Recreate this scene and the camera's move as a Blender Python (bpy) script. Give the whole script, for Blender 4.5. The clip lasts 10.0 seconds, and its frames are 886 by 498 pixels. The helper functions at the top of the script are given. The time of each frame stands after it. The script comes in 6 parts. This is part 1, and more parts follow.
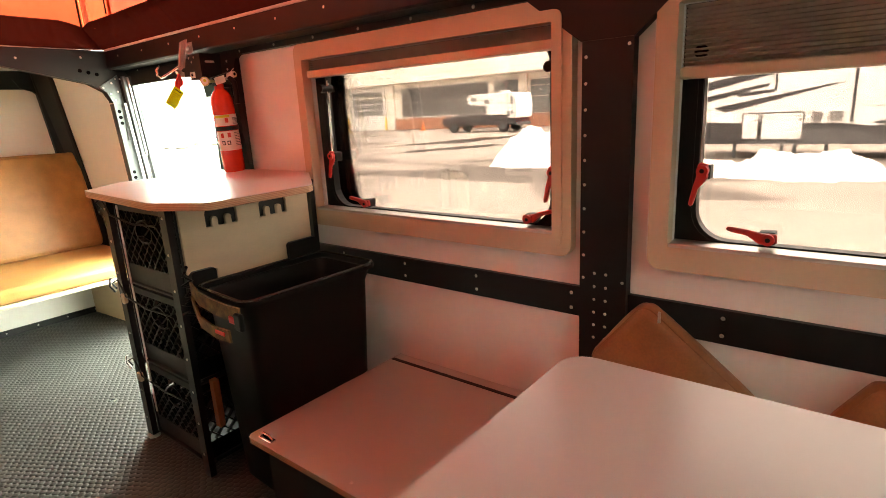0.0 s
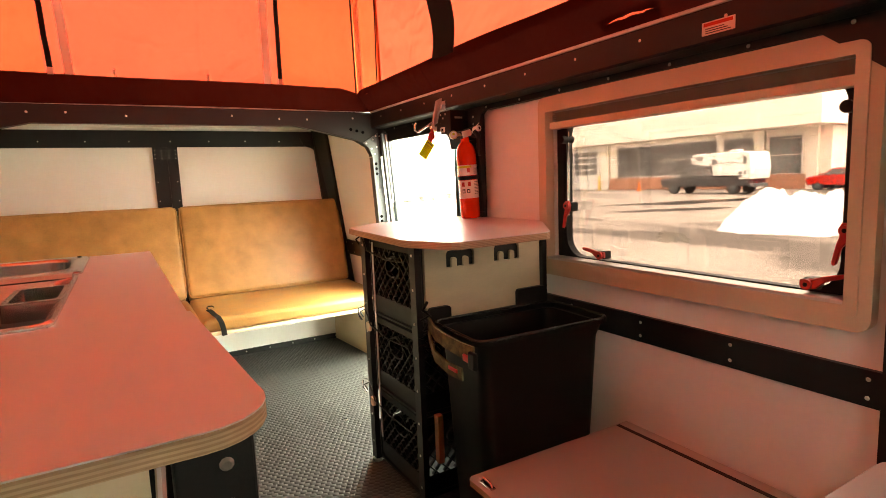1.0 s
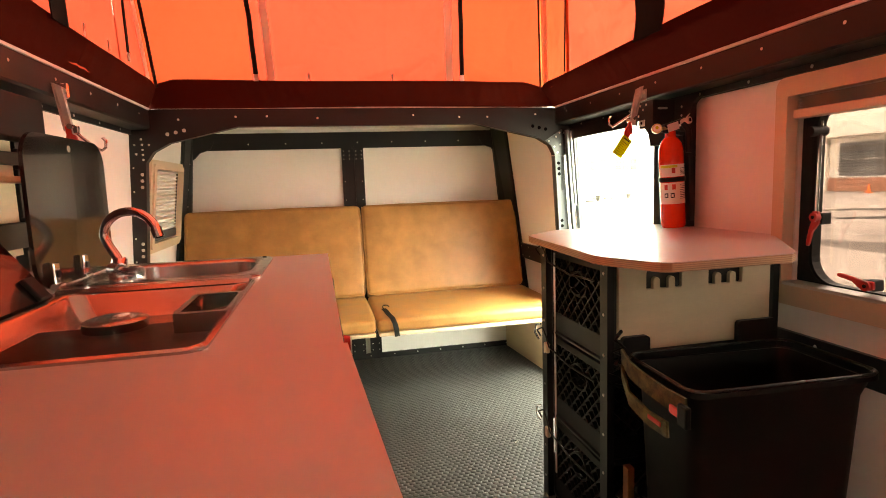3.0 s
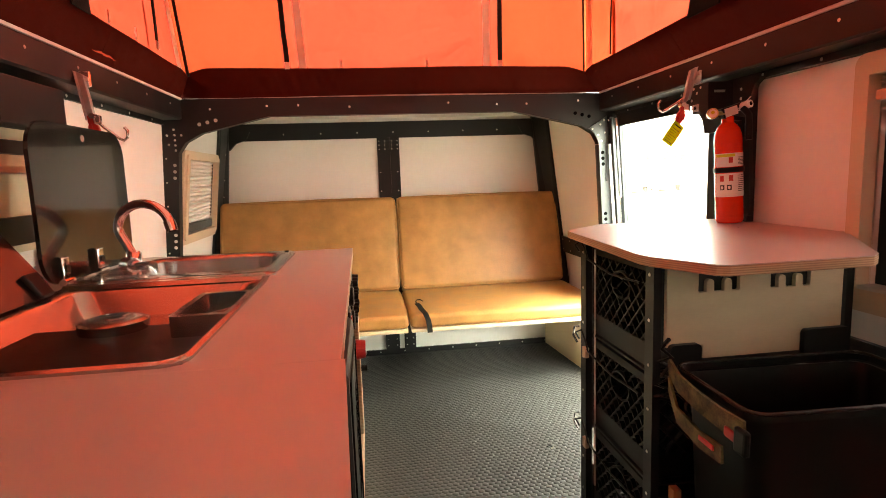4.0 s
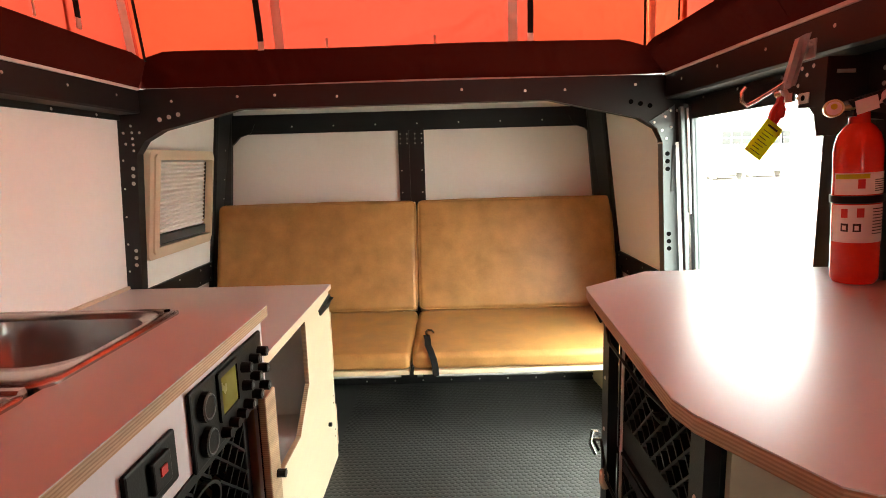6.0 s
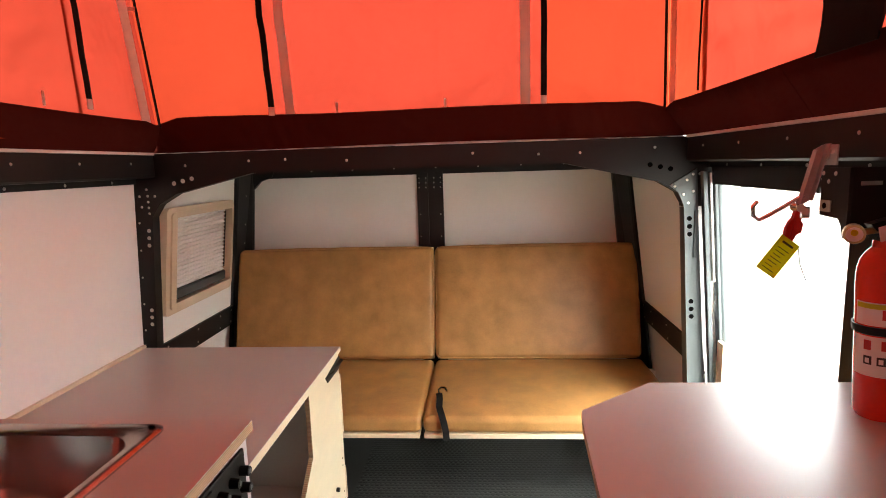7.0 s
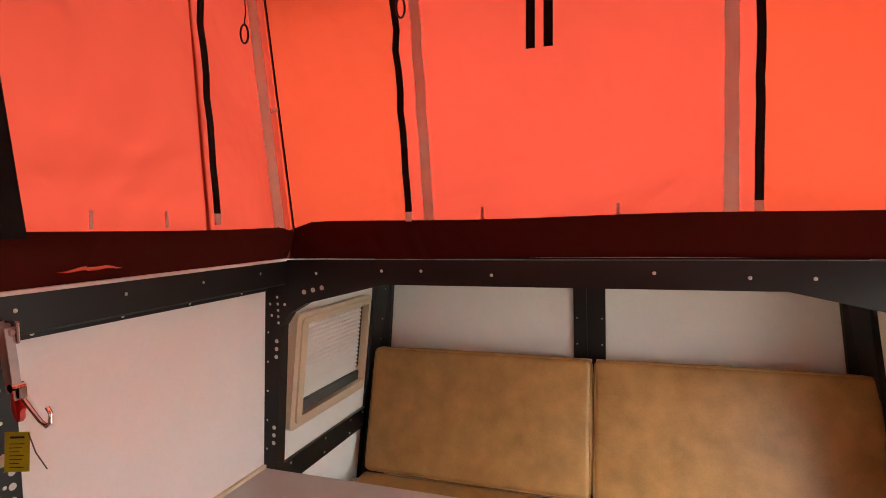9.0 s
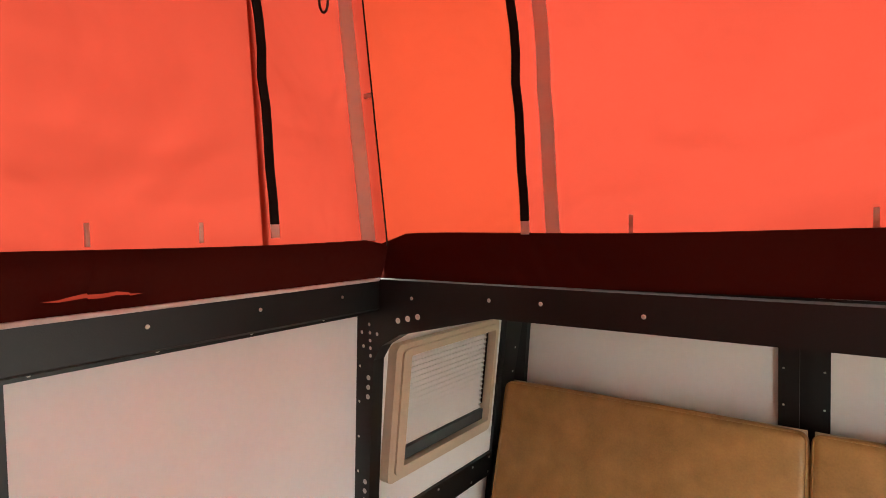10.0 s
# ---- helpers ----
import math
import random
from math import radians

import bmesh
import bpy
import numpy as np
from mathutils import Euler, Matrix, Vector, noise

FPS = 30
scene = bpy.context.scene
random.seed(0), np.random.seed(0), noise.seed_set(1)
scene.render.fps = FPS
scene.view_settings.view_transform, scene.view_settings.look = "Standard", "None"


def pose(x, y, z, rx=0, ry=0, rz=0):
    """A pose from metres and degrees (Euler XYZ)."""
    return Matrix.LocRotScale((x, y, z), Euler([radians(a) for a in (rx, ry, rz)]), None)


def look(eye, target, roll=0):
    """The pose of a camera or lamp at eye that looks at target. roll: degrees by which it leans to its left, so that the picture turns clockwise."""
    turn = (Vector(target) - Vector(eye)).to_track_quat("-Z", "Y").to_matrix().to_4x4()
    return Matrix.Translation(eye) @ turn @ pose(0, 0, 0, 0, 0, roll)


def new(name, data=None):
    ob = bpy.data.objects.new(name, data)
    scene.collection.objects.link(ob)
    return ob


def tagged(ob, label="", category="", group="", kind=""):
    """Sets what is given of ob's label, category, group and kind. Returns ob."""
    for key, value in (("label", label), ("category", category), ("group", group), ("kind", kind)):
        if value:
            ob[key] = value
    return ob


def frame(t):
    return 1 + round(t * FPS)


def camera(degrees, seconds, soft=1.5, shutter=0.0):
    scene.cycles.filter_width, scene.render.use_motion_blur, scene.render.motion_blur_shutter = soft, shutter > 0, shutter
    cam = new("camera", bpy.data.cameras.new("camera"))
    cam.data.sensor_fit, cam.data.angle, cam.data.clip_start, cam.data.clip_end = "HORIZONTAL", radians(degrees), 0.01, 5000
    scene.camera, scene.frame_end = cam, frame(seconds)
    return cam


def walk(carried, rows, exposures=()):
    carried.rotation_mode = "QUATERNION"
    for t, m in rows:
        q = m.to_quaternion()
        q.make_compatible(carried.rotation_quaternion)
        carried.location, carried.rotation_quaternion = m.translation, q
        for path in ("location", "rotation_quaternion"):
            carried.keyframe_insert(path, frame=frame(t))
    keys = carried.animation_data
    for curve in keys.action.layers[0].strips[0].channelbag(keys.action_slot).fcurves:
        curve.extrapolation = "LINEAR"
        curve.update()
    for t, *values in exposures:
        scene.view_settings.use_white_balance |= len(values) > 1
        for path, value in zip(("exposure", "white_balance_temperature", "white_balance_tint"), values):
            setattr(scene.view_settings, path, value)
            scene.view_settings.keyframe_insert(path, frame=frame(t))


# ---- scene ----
cam = camera(78.0, 10.0, soft=0.9)
PATH = [
    (0, (-0.246, 0.094, 1.098), (1.265, 1.309, 0.605), -3.0),
    (0.5, (-0.294, 0.135, 1.068), (0.962, 1.657, 0.736), -2.5),
    (1, (-0.297, 0.179, 1.070), (0.698, 1.896, 0.816), -2.3),
    (1.5, (-0.297, 0.225, 1.062), (0.505, 2.045, 0.846), -2.0),
    (2, (-0.301, 0.268, 1.083), (0.342, 2.150, 0.868), -2.1),
    (2.5, (-0.279, 0.333, 1.088), (0.237, 2.252, 0.864), -2.0),
    (3, (-0.242, 0.398, 1.083), (0.177, 2.339, 0.847), -2.0),
    (3.2, (-0.250, 0.426, 1.082), (0.149, 2.370, 0.838), -2.0),
    (4.5, (-0.095, 0.584, 1.083), (0.101, 2.557, 0.816), -1.9),
    (5, (0.025, 0.723, 1.056), (0.189, 2.701, 0.804), -1.8),
    (5.2, (0.073, 0.763, 1.049), (0.210, 2.743, 0.798), -1.9),
    (6.3, (0.146, 1.090, 1.257), (0.080, 3.061, 0.923), -1.6),
    (6.5, (0.152, 1.101, 1.318), (0.057, 3.072, 0.987), -1.7),
    (7, (0.244, 1.109, 1.386), (0.097, 3.080, 1.079), -1.8),
    (7.5, (0.393, 1.183, 1.467), (0.190, 3.155, 1.200), -1.8),
    (8, (0.401, 1.195, 1.548), (0.080, 3.156, 1.319), -1.6),
    (8.5, (0.329, 1.300, 1.553), (-0.186, 3.226, 1.400), -1.3),
    (9, (0.166, 1.496, 1.574), (-0.499, 3.380, 1.474), -1.3),
    (9.5, (0.102, 1.722, 1.567), (-0.765, 3.523, 1.506), -1.25),
    (10, (0.094, 1.979, 1.596), (-1.111, 3.574, 1.518), -1.1),
]
walk(cam, [(t, look(eye, target, roll)) for t, eye, target, roll in PATH],
     exposures=[(0, 5.95, 7350, -10), (1.0, 5.78, 8300, -6), (3.2, 5.62, 8300, -5), (4.5, 5.63, 7450, -4), (5.2, 5.52, 7200, -5), (6.5, 4.91, 6700, -2), (8.0, 4.75, 6600, 5), (10, 4.81, 6300, -7)])

# ---- world, sun ----
world = bpy.data.worlds.new("overcast_sky")
scene.world = world
world.use_nodes = True
wn, wl = world.node_tree.nodes, world.node_tree.links
sky = wn.new("ShaderNodeTexSky")
sky.sky_type = "NISHITA"
sky.sun_disc = False
sky.sun_elevation, sky.sun_rotation = radians(66), radians(150)
sky.air_density, sky.dust_density = 1.0, 4.0
pale = wn.new("ShaderNodeHueSaturation")          # cloud cover takes the blue out
pale.inputs["Saturation"].default_value = 0.12
wl.new(sky.outputs[0], pale.inputs["Color"])
wl.new(pale.outputs[0], wn["Background"].inputs["Color"])
wn["Background"].inputs["Strength"].default_value = 0.15
sun = new("sun", bpy.data.lights.new("sun", "SUN"))
sun.data.energy, sun.data.angle, sun.data.color = 0.255, radians(50), (1.0, 0.95, 0.88)
sun.matrix_world = look((10.2, -17.7, 46), (0, 0, 0))

# ---- helpers for building ----
ORIGIN = {}


def link_mesh(name, bm, material, smooth=False):
    me = bpy.data.meshes.new(name)
    bmesh.ops.recalc_face_normals(bm, faces=bm.faces)
    bm.to_mesh(me)
    bm.free()
    if material:
        me.materials.append(material)
    if smooth:
        for p in me.polygons:
            p.use_smooth = True
        me.set_sharp_from_angle(angle=radians(38))
    return me


def part(name, bm, material, parent=None, label="", smooth=False):
    """One mesh object under a thing or a part; the bmesh is in world metres."""
    o = ORIGIN.get(parent, Vector((0, 0, 0)))
    bmesh.ops.translate(bm, verts=bm.verts, vec=-o)
    ob = new(name, link_mesh(name, bm, material, smooth))
    if parent:
        ob.parent = parent
    ORIGIN[ob] = o
    if label:
        tagged(ob, label)
    return ob


def thing(name, at, label, category, group=""):
    ob = new(name)
    ob.empty_display_size = 0.05
    ob.location = at
    ORIGIN[ob] = Vector(at)
    return tagged(ob, label, category, group)


def structure(name, bm, material, label="", category="", smooth=False):
    ob = part(name, bm, material, None, label, smooth)
    return tagged(ob, label or name.replace("_", " "), category or name.split("_")[0], kind="structure")


def box(x0, x1, y0, y1, z0, z1, bevel=0.0, seg=2, bm=None):
    b = bmesh.new()
    bmesh.ops.create_cube(b, size=1, matrix=Matrix.LocRotScale(((x0 + x1) / 2, (y0 + y1) / 2, (z0 + z1) / 2), None, (abs(x1 - x0), abs(y1 - y0), abs(z1 - z0))))
    if bevel:
        bmesh.ops.bevel(b, geom=b.edges[:], offset=bevel, segments=seg, affect="EDGES", profile=0.5)
    return join(bm, b)


def join(bm, b):
    if bm is None:
        return b
    me = bpy.data.meshes.new("tmp")
    b.to_mesh(me)
    b.free()
    bm.from_mesh(me)
    bpy.data.meshes.remove(me)
    return bm


def cyl(p, q, r, seg=16, r2=None, bm=None):
    p, q = Vector(p), Vector(q)
    b = bmesh.new()
    d = q - p
    m = Matrix.Translation((p + q) / 2) @ d.to_track_quat("Z", "Y").to_matrix().to_4x4()
    bmesh.ops.create_cone(b, cap_ends=True, segments=seg, radius1=r, radius2=r if r2 is None else r2, depth=d.length, matrix=m)
    return join(bm, b)


def prism(pts, axis, a0, a1, bevel=0.0, seg=2, bm=None):
    """A flat outline, pushed along an axis from a0 to a1. The two numbers of each point are the other axes in order."""
    b = bmesh.new()
    def place(p, a):
        return {"x": (a, p[0], p[1]), "y": (p[0], a, p[1]), "z": (p[0], p[1], a)}[axis]
    low = [b.verts.new(place(p, a0)) for p in pts]
    top = [b.verts.new(place(p, a1)) for p in pts]
    b.faces.new(low)
    b.faces.new(top[::-1])
    n = len(pts)
    for i in range(n):
        b.faces.new((low[i], top[i], top[(i + 1) % n], low[(i + 1) % n]))
    if bevel:
        bmesh.ops.recalc_face_normals(b, faces=b.faces)
        bmesh.ops.bevel(b, geom=b.edges[:], offset=bevel, segments=seg, affect="EDGES", profile=0.5)
    return join(bm, b)


def ring(outer, inner, axis, a0, a1, bm=None):
    """A frame between two outlines of equal count, pushed along an axis."""
    b = bmesh.new()
    def place(p, a):
        return {"x": (a, p[0], p[1]), "y": (p[0], a, p[1]), "z": (p[0], p[1], a)}[axis]
    loops = [[b.verts.new(place(p, a)) for p in line] for line, a in ((outer, a0), (outer, a1), (inner, a1), (inner, a0))]
    n = len(outer)
    for k in range(4):
        u, v = loops[k], loops[(k + 1) % 4]
        for i in range(n):
            b.faces.new((u[i], u[(i + 1) % n], v[(i + 1) % n], v[i]))
    return join(bm, b)


def rounded(x0, x1, y0, y1, r, n=6):
    pts = []
    for cx, cy, a0 in ((x1 - r, y0 + r, -90), (x1 - r, y1 - r, 0), (x0 + r, y1 - r, 90), (x0 + r, y0 + r, 180)):
        for i in range(n + 1):
            a = radians(a0 + 90 * i / n)
            pts.append((cx + r * math.cos(a), cy + r * math.sin(a)))
    return pts


def tube(points, r, seg=10, bm=None):
    """A round bar along a line of points."""
    b = bmesh.new()
    pts = [Vector(p) for p in points]
    rings, side = [], None
    for i, p in enumerate(pts):
        d = (pts[min(i + 1, len(pts) - 1)] - pts[max(i - 1, 0)]).normalized()
        side = d.orthogonal() if side is None else (side - d * side.dot(d))
        side.normalize()
        up = d.cross(side)
        rings.append([b.verts.new(p + r * (math.cos(2 * math.pi * k / seg) * side + math.sin(2 * math.pi * k / seg) * up)) for k in range(seg)])
    for u, v in zip(rings, rings[1:]):
        for k in range(seg):
            b.faces.new((u[k], u[(k + 1) % seg], v[(k + 1) % seg], v[k]))
    b.faces.new(rings[0][::-1])
    b.faces.new(rings[-1])
    return join(bm, b)


def strap(points, wide, thick, across, bm=None):
    """A flat band along a line of points; across is the direction of its width."""
    b = bmesh.new()
    pts = [Vector(p) for p in points]
    w = Vector(across).normalized()
    rows = []
    for i, p in enumerate(pts):
        d = (pts[min(i + 1, len(pts) - 1)] - pts[max(i - 1, 0)]).normalized()
        n = d.cross(w).normalized()
        rows.append([b.verts.new(p + s * w * wide / 2 + k * n * thick / 2) for s, k in ((-1, -1), (1, -1), (1, 1), (-1, 1))])
    for u, v in zip(rows, rows[1:]):
        for k in range(4):
            b.faces.new((u[k], u[(k + 1) % 4], v[(k + 1) % 4], v[k]))
    b.faces.new(rows[0][::-1])
    b.faces.new(rows[-1])
    return join(bm, b)


def moved(b, m):
    bmesh.ops.transform(b, matrix=m, verts=b.verts)
    return b


# ---- materials ----
def material(name, base, rough=0.5, metal=0.0, vary=0.12, scale=6.0, bump=0.1, grain=120.0, stretch=(1, 1, 1), coat=0.0, rough_vary=0.12, spec=0.5):
    """A surface whose colour and gloss wander at two sizes, with a fine relief."""
    m = bpy.data.materials.new(name)
    m.use_nodes = True
    n, l = m.node_tree.nodes, m.node_tree.links
    b = n["Principled BSDF"]
    at = n.new("ShaderNodeTexCoord")
    mp = n.new("ShaderNodeMapping")
    mp.inputs["Scale"].default_value = stretch
    l.new(at.outputs["Object"], mp.inputs["Vector"])
    big, fine = n.new("ShaderNodeTexNoise"), n.new("ShaderNodeTexNoise")
    big.inputs["Scale"].default_value, big.inputs["Detail"].default_value = scale, 5
    fine.inputs["Scale"].default_value, fine.inputs["Detail"].default_value = grain, 3
    l.new(mp.outputs[0], big.inputs["Vector"])
    l.new(mp.outputs[0], fine.inputs["Vector"])
    both = n.new("ShaderNodeMath")
    both.operation = "MULTIPLY_ADD"
    both.inputs[1].default_value = 0.35
    l.new(fine.outputs["Fac"], both.inputs[0])
    l.new(big.outputs["Fac"], both.inputs[2])
    ramp = n.new("ShaderNodeValToRGB")
    ramp.color_ramp.elements[0].position, ramp.color_ramp.elements[1].position = 0.45, 0.9
    ramp.color_ramp.elements[0].color = (*[c * (1 - vary) for c in base], 1)
    ramp.color_ramp.elements[1].color = (*[min(1, c * (1 + vary)) for c in base], 1)
    l.new(both.outputs[0], ramp.inputs["Fac"])
    l.new(ramp.outputs["Color"], b.inputs["Base Color"])
    rr = n.new("ShaderNodeMapRange")
    rr.inputs["To Min"].default_value, rr.inputs["To Max"].default_value = max(0.02, rough - rough_vary), min(1, rough + rough_vary)
    l.new(big.outputs["Fac"], rr.inputs["Value"])
    l.new(rr.outputs[0], b.inputs["Roughness"])
    b.inputs["Metallic"].default_value = metal
    b.inputs["Coat Weight"].default_value = coat
    b.inputs["Specular IOR Level"].default_value = spec
    if bump:
        bp = n.new("ShaderNodeBump")
        bp.inputs["Strength"].default_value, bp.inputs["Distance"].default_value = bump, 0.002
        l.new(fine.outputs["Fac"], bp.inputs["Height"])
        l.new(bp.outputs[0], b.inputs["Normal"])
    return m


def fabric(name, tint, through_tint, weave=900.0, share=0.55):
    """Cloth that the daylight behind it shines through, with soft creases and a weave."""
    m = bpy.data.materials.new(name)
    m.use_nodes = True
    n, l = m.node_tree.nodes, m.node_tree.links
    n.remove(n["Principled BSDF"])
    out = n["Material Output"]
    at = n.new("ShaderNodeTexCoord")
    crease, cloud = n.new("ShaderNodeTexNoise"), n.new("ShaderNodeTexNoise")
    crease.inputs["Scale"].default_value, crease.inputs["Detail"].default_value, crease.inputs["Distortion"].default_value = 2.6, 3, 0.4
    cloud.inputs["Scale"].default_value = weave
    l.new(at.outputs["Object"], crease.inputs["Vector"])
    l.new(at.outputs["Object"], cloud.inputs["Vector"])
    bp = n.new("ShaderNodeBump")
    bp.inputs["Strength"].default_value, bp.inputs["Distance"].default_value = 1.0, 0.07
    l.new(crease.outputs["Fac"], bp.inputs["Height"])
    ramp = n.new("ShaderNodeValToRGB")
    ramp.color_ramp.elements[0].position, ramp.color_ramp.elements[1].position = 0.42, 0.82
    ramp.color_ramp.elements[0].color = (*[c * 0.95 for c in through_tint], 1)
    ramp.color_ramp.elements[1].color = (*[min(1, c * 1.04) for c in through_tint], 1)
    mixf = n.new("ShaderNodeMath")
    mixf.operation = "MULTIPLY_ADD"
    mixf.inputs[1].default_value = 0.3
    l.new(cloud.outputs["Fac"], mixf.inputs[0])
    l.new(crease.outputs["Fac"], mixf.inputs[2])
    l.new(mixf.outputs[0], ramp.inputs["Fac"])
    d, t, mx = n.new("ShaderNodeBsdfDiffuse"), n.new("ShaderNodeBsdfTranslucent"), n.new("ShaderNodeMixShader")
    d.inputs["Color"].default_value = (*tint, 1)
    l.new(ramp.outputs["Color"], t.inputs["Color"])
    l.new(bp.outputs[0], d.inputs["Normal"])
    l.new(bp.outputs[0], t.inputs["Normal"])
    mx.inputs["Fac"].default_value = share
    l.new(d.outputs[0], mx.inputs[1])
    l.new(t.outputs[0], mx.inputs[2])
    l.new(mx.outputs[0], out.inputs["Surface"])
    return m


def plywood_edge():
    """Sawn plywood edge: thin light and dark veneers, one above the other."""
    m = material("plywood_edge_layers", (0.47, 0.33, 0.20), 0.6, vary=0.25, scale=3, bump=0.1, grain=60, stretch=(1, 1, 14))
    n, l = m.node_tree.nodes, m.node_tree.links
    b = n["Principled BSDF"]
    ramp = b.inputs["Base Color"].links[0].from_node
    at, wave, tone, mx = n.new("ShaderNodeTexCoord"), n.new("ShaderNodeTexWave"), n.new("ShaderNodeValToRGB"), n.new("ShaderNodeMixRGB")
    wave.wave_type, wave.bands_direction = "BANDS", "Z"
    wave.inputs["Scale"].default_value, wave.inputs["Distortion"].default_value, wave.inputs["Detail Scale"].default_value = 72.0, 0.6, 0.3
    tone.color_ramp.elements[0].position, tone.color_ramp.elements[1].position = 0.35, 0.6
    tone.color_ramp.elements[0].color, tone.color_ramp.elements[1].color = (0.72, 0.66, 0.61, 1), (1.0, 1.0, 1.0, 1)
    mx.blend_type = "MULTIPLY"
    mx.inputs[0].default_value = 1.0
    l.new(at.outputs["Object"], wave.inputs["Vector"])
    l.new(wave.outputs["Fac"], tone.inputs["Fac"])
    l.new(ramp.outputs["Color"], mx.inputs[1])
    l.new(tone.outputs["Color"], mx.inputs[2])
    l.new(mx.outputs[0], b.inputs["Base Color"])
    return m


def pane_glass(name, tint):
    """Thin tinted acrylic: straight through, with a mirror's gloss on top."""
    m = bpy.data.materials.new(name)
    m.use_nodes = True
    n, l = m.node_tree.nodes, m.node_tree.links
    n.remove(n["Principled BSDF"])
    t, g, mx, f = n.new("ShaderNodeBsdfTransparent"), n.new("ShaderNodeBsdfGlossy"), n.new("ShaderNodeMixShader"), n.new("ShaderNodeFresnel")
    t.inputs["Color"].default_value = (*tint, 1)
    g.inputs["Roughness"].default_value = 0.02
    f.inputs["IOR"].default_value = 1.35
    l.new(f.outputs[0], mx.inputs["Fac"])
    l.new(t.outputs[0], mx.inputs[1])
    l.new(g.outputs[0], mx.inputs[2])
    l.new(mx.outputs[0], n["Material Output"].inputs["Surface"])
    return m


WHITE_PANEL = material("white_wall_panel", (0.85, 0.835, 0.805), 0.38, vary=0.03, scale=2.5, bump=0.03, grain=60, rough_vary=0.04)
CREAM_PLY = material("pale_birch_plywood", (0.64, 0.53, 0.37), 0.45, vary=0.05, scale=5, bump=0.06, grain=40, stretch=(1.5, 1.5, 5))
PLY_EDGE = plywood_edge()
LAMINATE = material("pale_grey_laminate_top", (0.50, 0.472, 0.455), 0.32, vary=0.025, scale=2.5, bump=0.03, grain=500, rough_vary=0.03, spec=0.66)
BLACK_METAL = material("black_powder_coated_aluminium", (0.007, 0.007, 0.0075), 0.45, vary=0.25, scale=5, bump=0.12, grain=350, spec=0.38)
BLACK_PLASTIC = material("black_plastic", (0.006, 0.0058, 0.0056), 0.42, vary=0.2, scale=8, bump=0.1, grain=260, spec=0.2)
GREY_METAL = material("grey_painted_aluminium", (0.085, 0.10, 0.105), 0.42, metal=0.3, vary=0.1, scale=5, bump=0.05)
RIVET = material("bright_rivet", (0.65, 0.63, 0.6), 0.36, metal=1.0, vary=0.1, bump=0, rough_vary=0.06)
CHROME = material("chrome", (0.75, 0.75, 0.76), 0.1, metal=1.0, vary=0.05, bump=0, rough_vary=0.05)
STEEL = material("brushed_stainless_steel", (0.46, 0.45, 0.44), 0.2, metal=1.0, vary=0.08, scale=4, bump=0.03, grain=200, stretch=(1, 12, 1), rough_vary=0.05)
LEATHER = material("tan_leatherette", (0.37, 0.19, 0.062), 0.42, vary=0.2, scale=11, bump=0.25, grain=160, spec=0.36)
LEATHER_BROWN = material("brown_leatherette", (0.30, 0.13, 0.05), 0.45, vary=0.25, scale=9, bump=0.25, grain=160)
RUBBER = material("dark_rubber_floor", (0.028, 0.0295, 0.0285), 0.46, vary=0.25, scale=2, bump=0.12, grain=200, spec=0.42)
TENT_RED = fabric("orange_red_tent_cloth", (0.42, 0.085, 0.044), (0.160, 0.0172, 0.0099))
TENT_GOLD = fabric("orange_tent_cloth", (0.50, 0.11, 0.04), (0.156, 0.0170, 0.0074))
TENT_SEAM = fabric("doubled_tent_seam", (0.74, 0.60, 0.52), (0.74, 0.66, 0.64), share=0.45)
# darker copy of the tent cloth, with shade put into its colour
SLIT_CLOTH = fabric("shaded_orange_cloth", (0.30, 0.05, 0.02), (0.066, 0.0063, 0.0036))
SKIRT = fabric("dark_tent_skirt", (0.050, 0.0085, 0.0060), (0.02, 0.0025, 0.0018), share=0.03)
BLACK_WEB = material("black_webbing", (0.010, 0.010, 0.010), 0.9, spec=0.1, vary=0.3, scale=30, bump=0.3, grain=500)
GASKET = material("white_edge_trim", (0.6, 0.58, 0.55), 0.5, vary=0.05)
RED_PAINT = material("red_enamel", (0.68, 0.030, 0.014), 0.2, vary=0.08, bump=0.02, rough_vary=0.04)
RED_PLASTIC = material("red_plastic", (0.50, 0.02, 0.02), 0.38, vary=0.1, bump=0.03, rough_vary=0.07)
CREAM_PLASTIC = material("cream_plastic_trim", (0.62, 0.50, 0.36), 0.4, vary=0.05, bump=0.04)
BLIND = material("pleated_blind_cloth", (0.60, 0.52, 0.44), 0.8, vary=0.08, bump=0.15)
WINDOW = pane_glass("tinted_acrylic", (0.310, 0.268, 0.262))
SMOKE = material("smoked_glass", (0.015, 0.016, 0.014), 0.12, vary=0.1, bump=0, coat=0.4)
PAPER = material("white_label", (0.75, 0.73, 0.70), 0.6, vary=0.04)
YELLOW_TAG = fabric("yellow_paper_tag", (0.58, 0.60, 0.06), (0.62, 0.64, 0.06), share=0.5)
VOID = material("dark_hole", (0.003, 0.003, 0.003), 1.0, vary=0.1, bump=0, spec=0.0)
# black of the print, also painted shade behind the rack panel's slots
INK_AND_SHADE = material("ink_and_slot_shade", (0.03, 0.03, 0.03), 0.6, vary=0.1, bump=0)


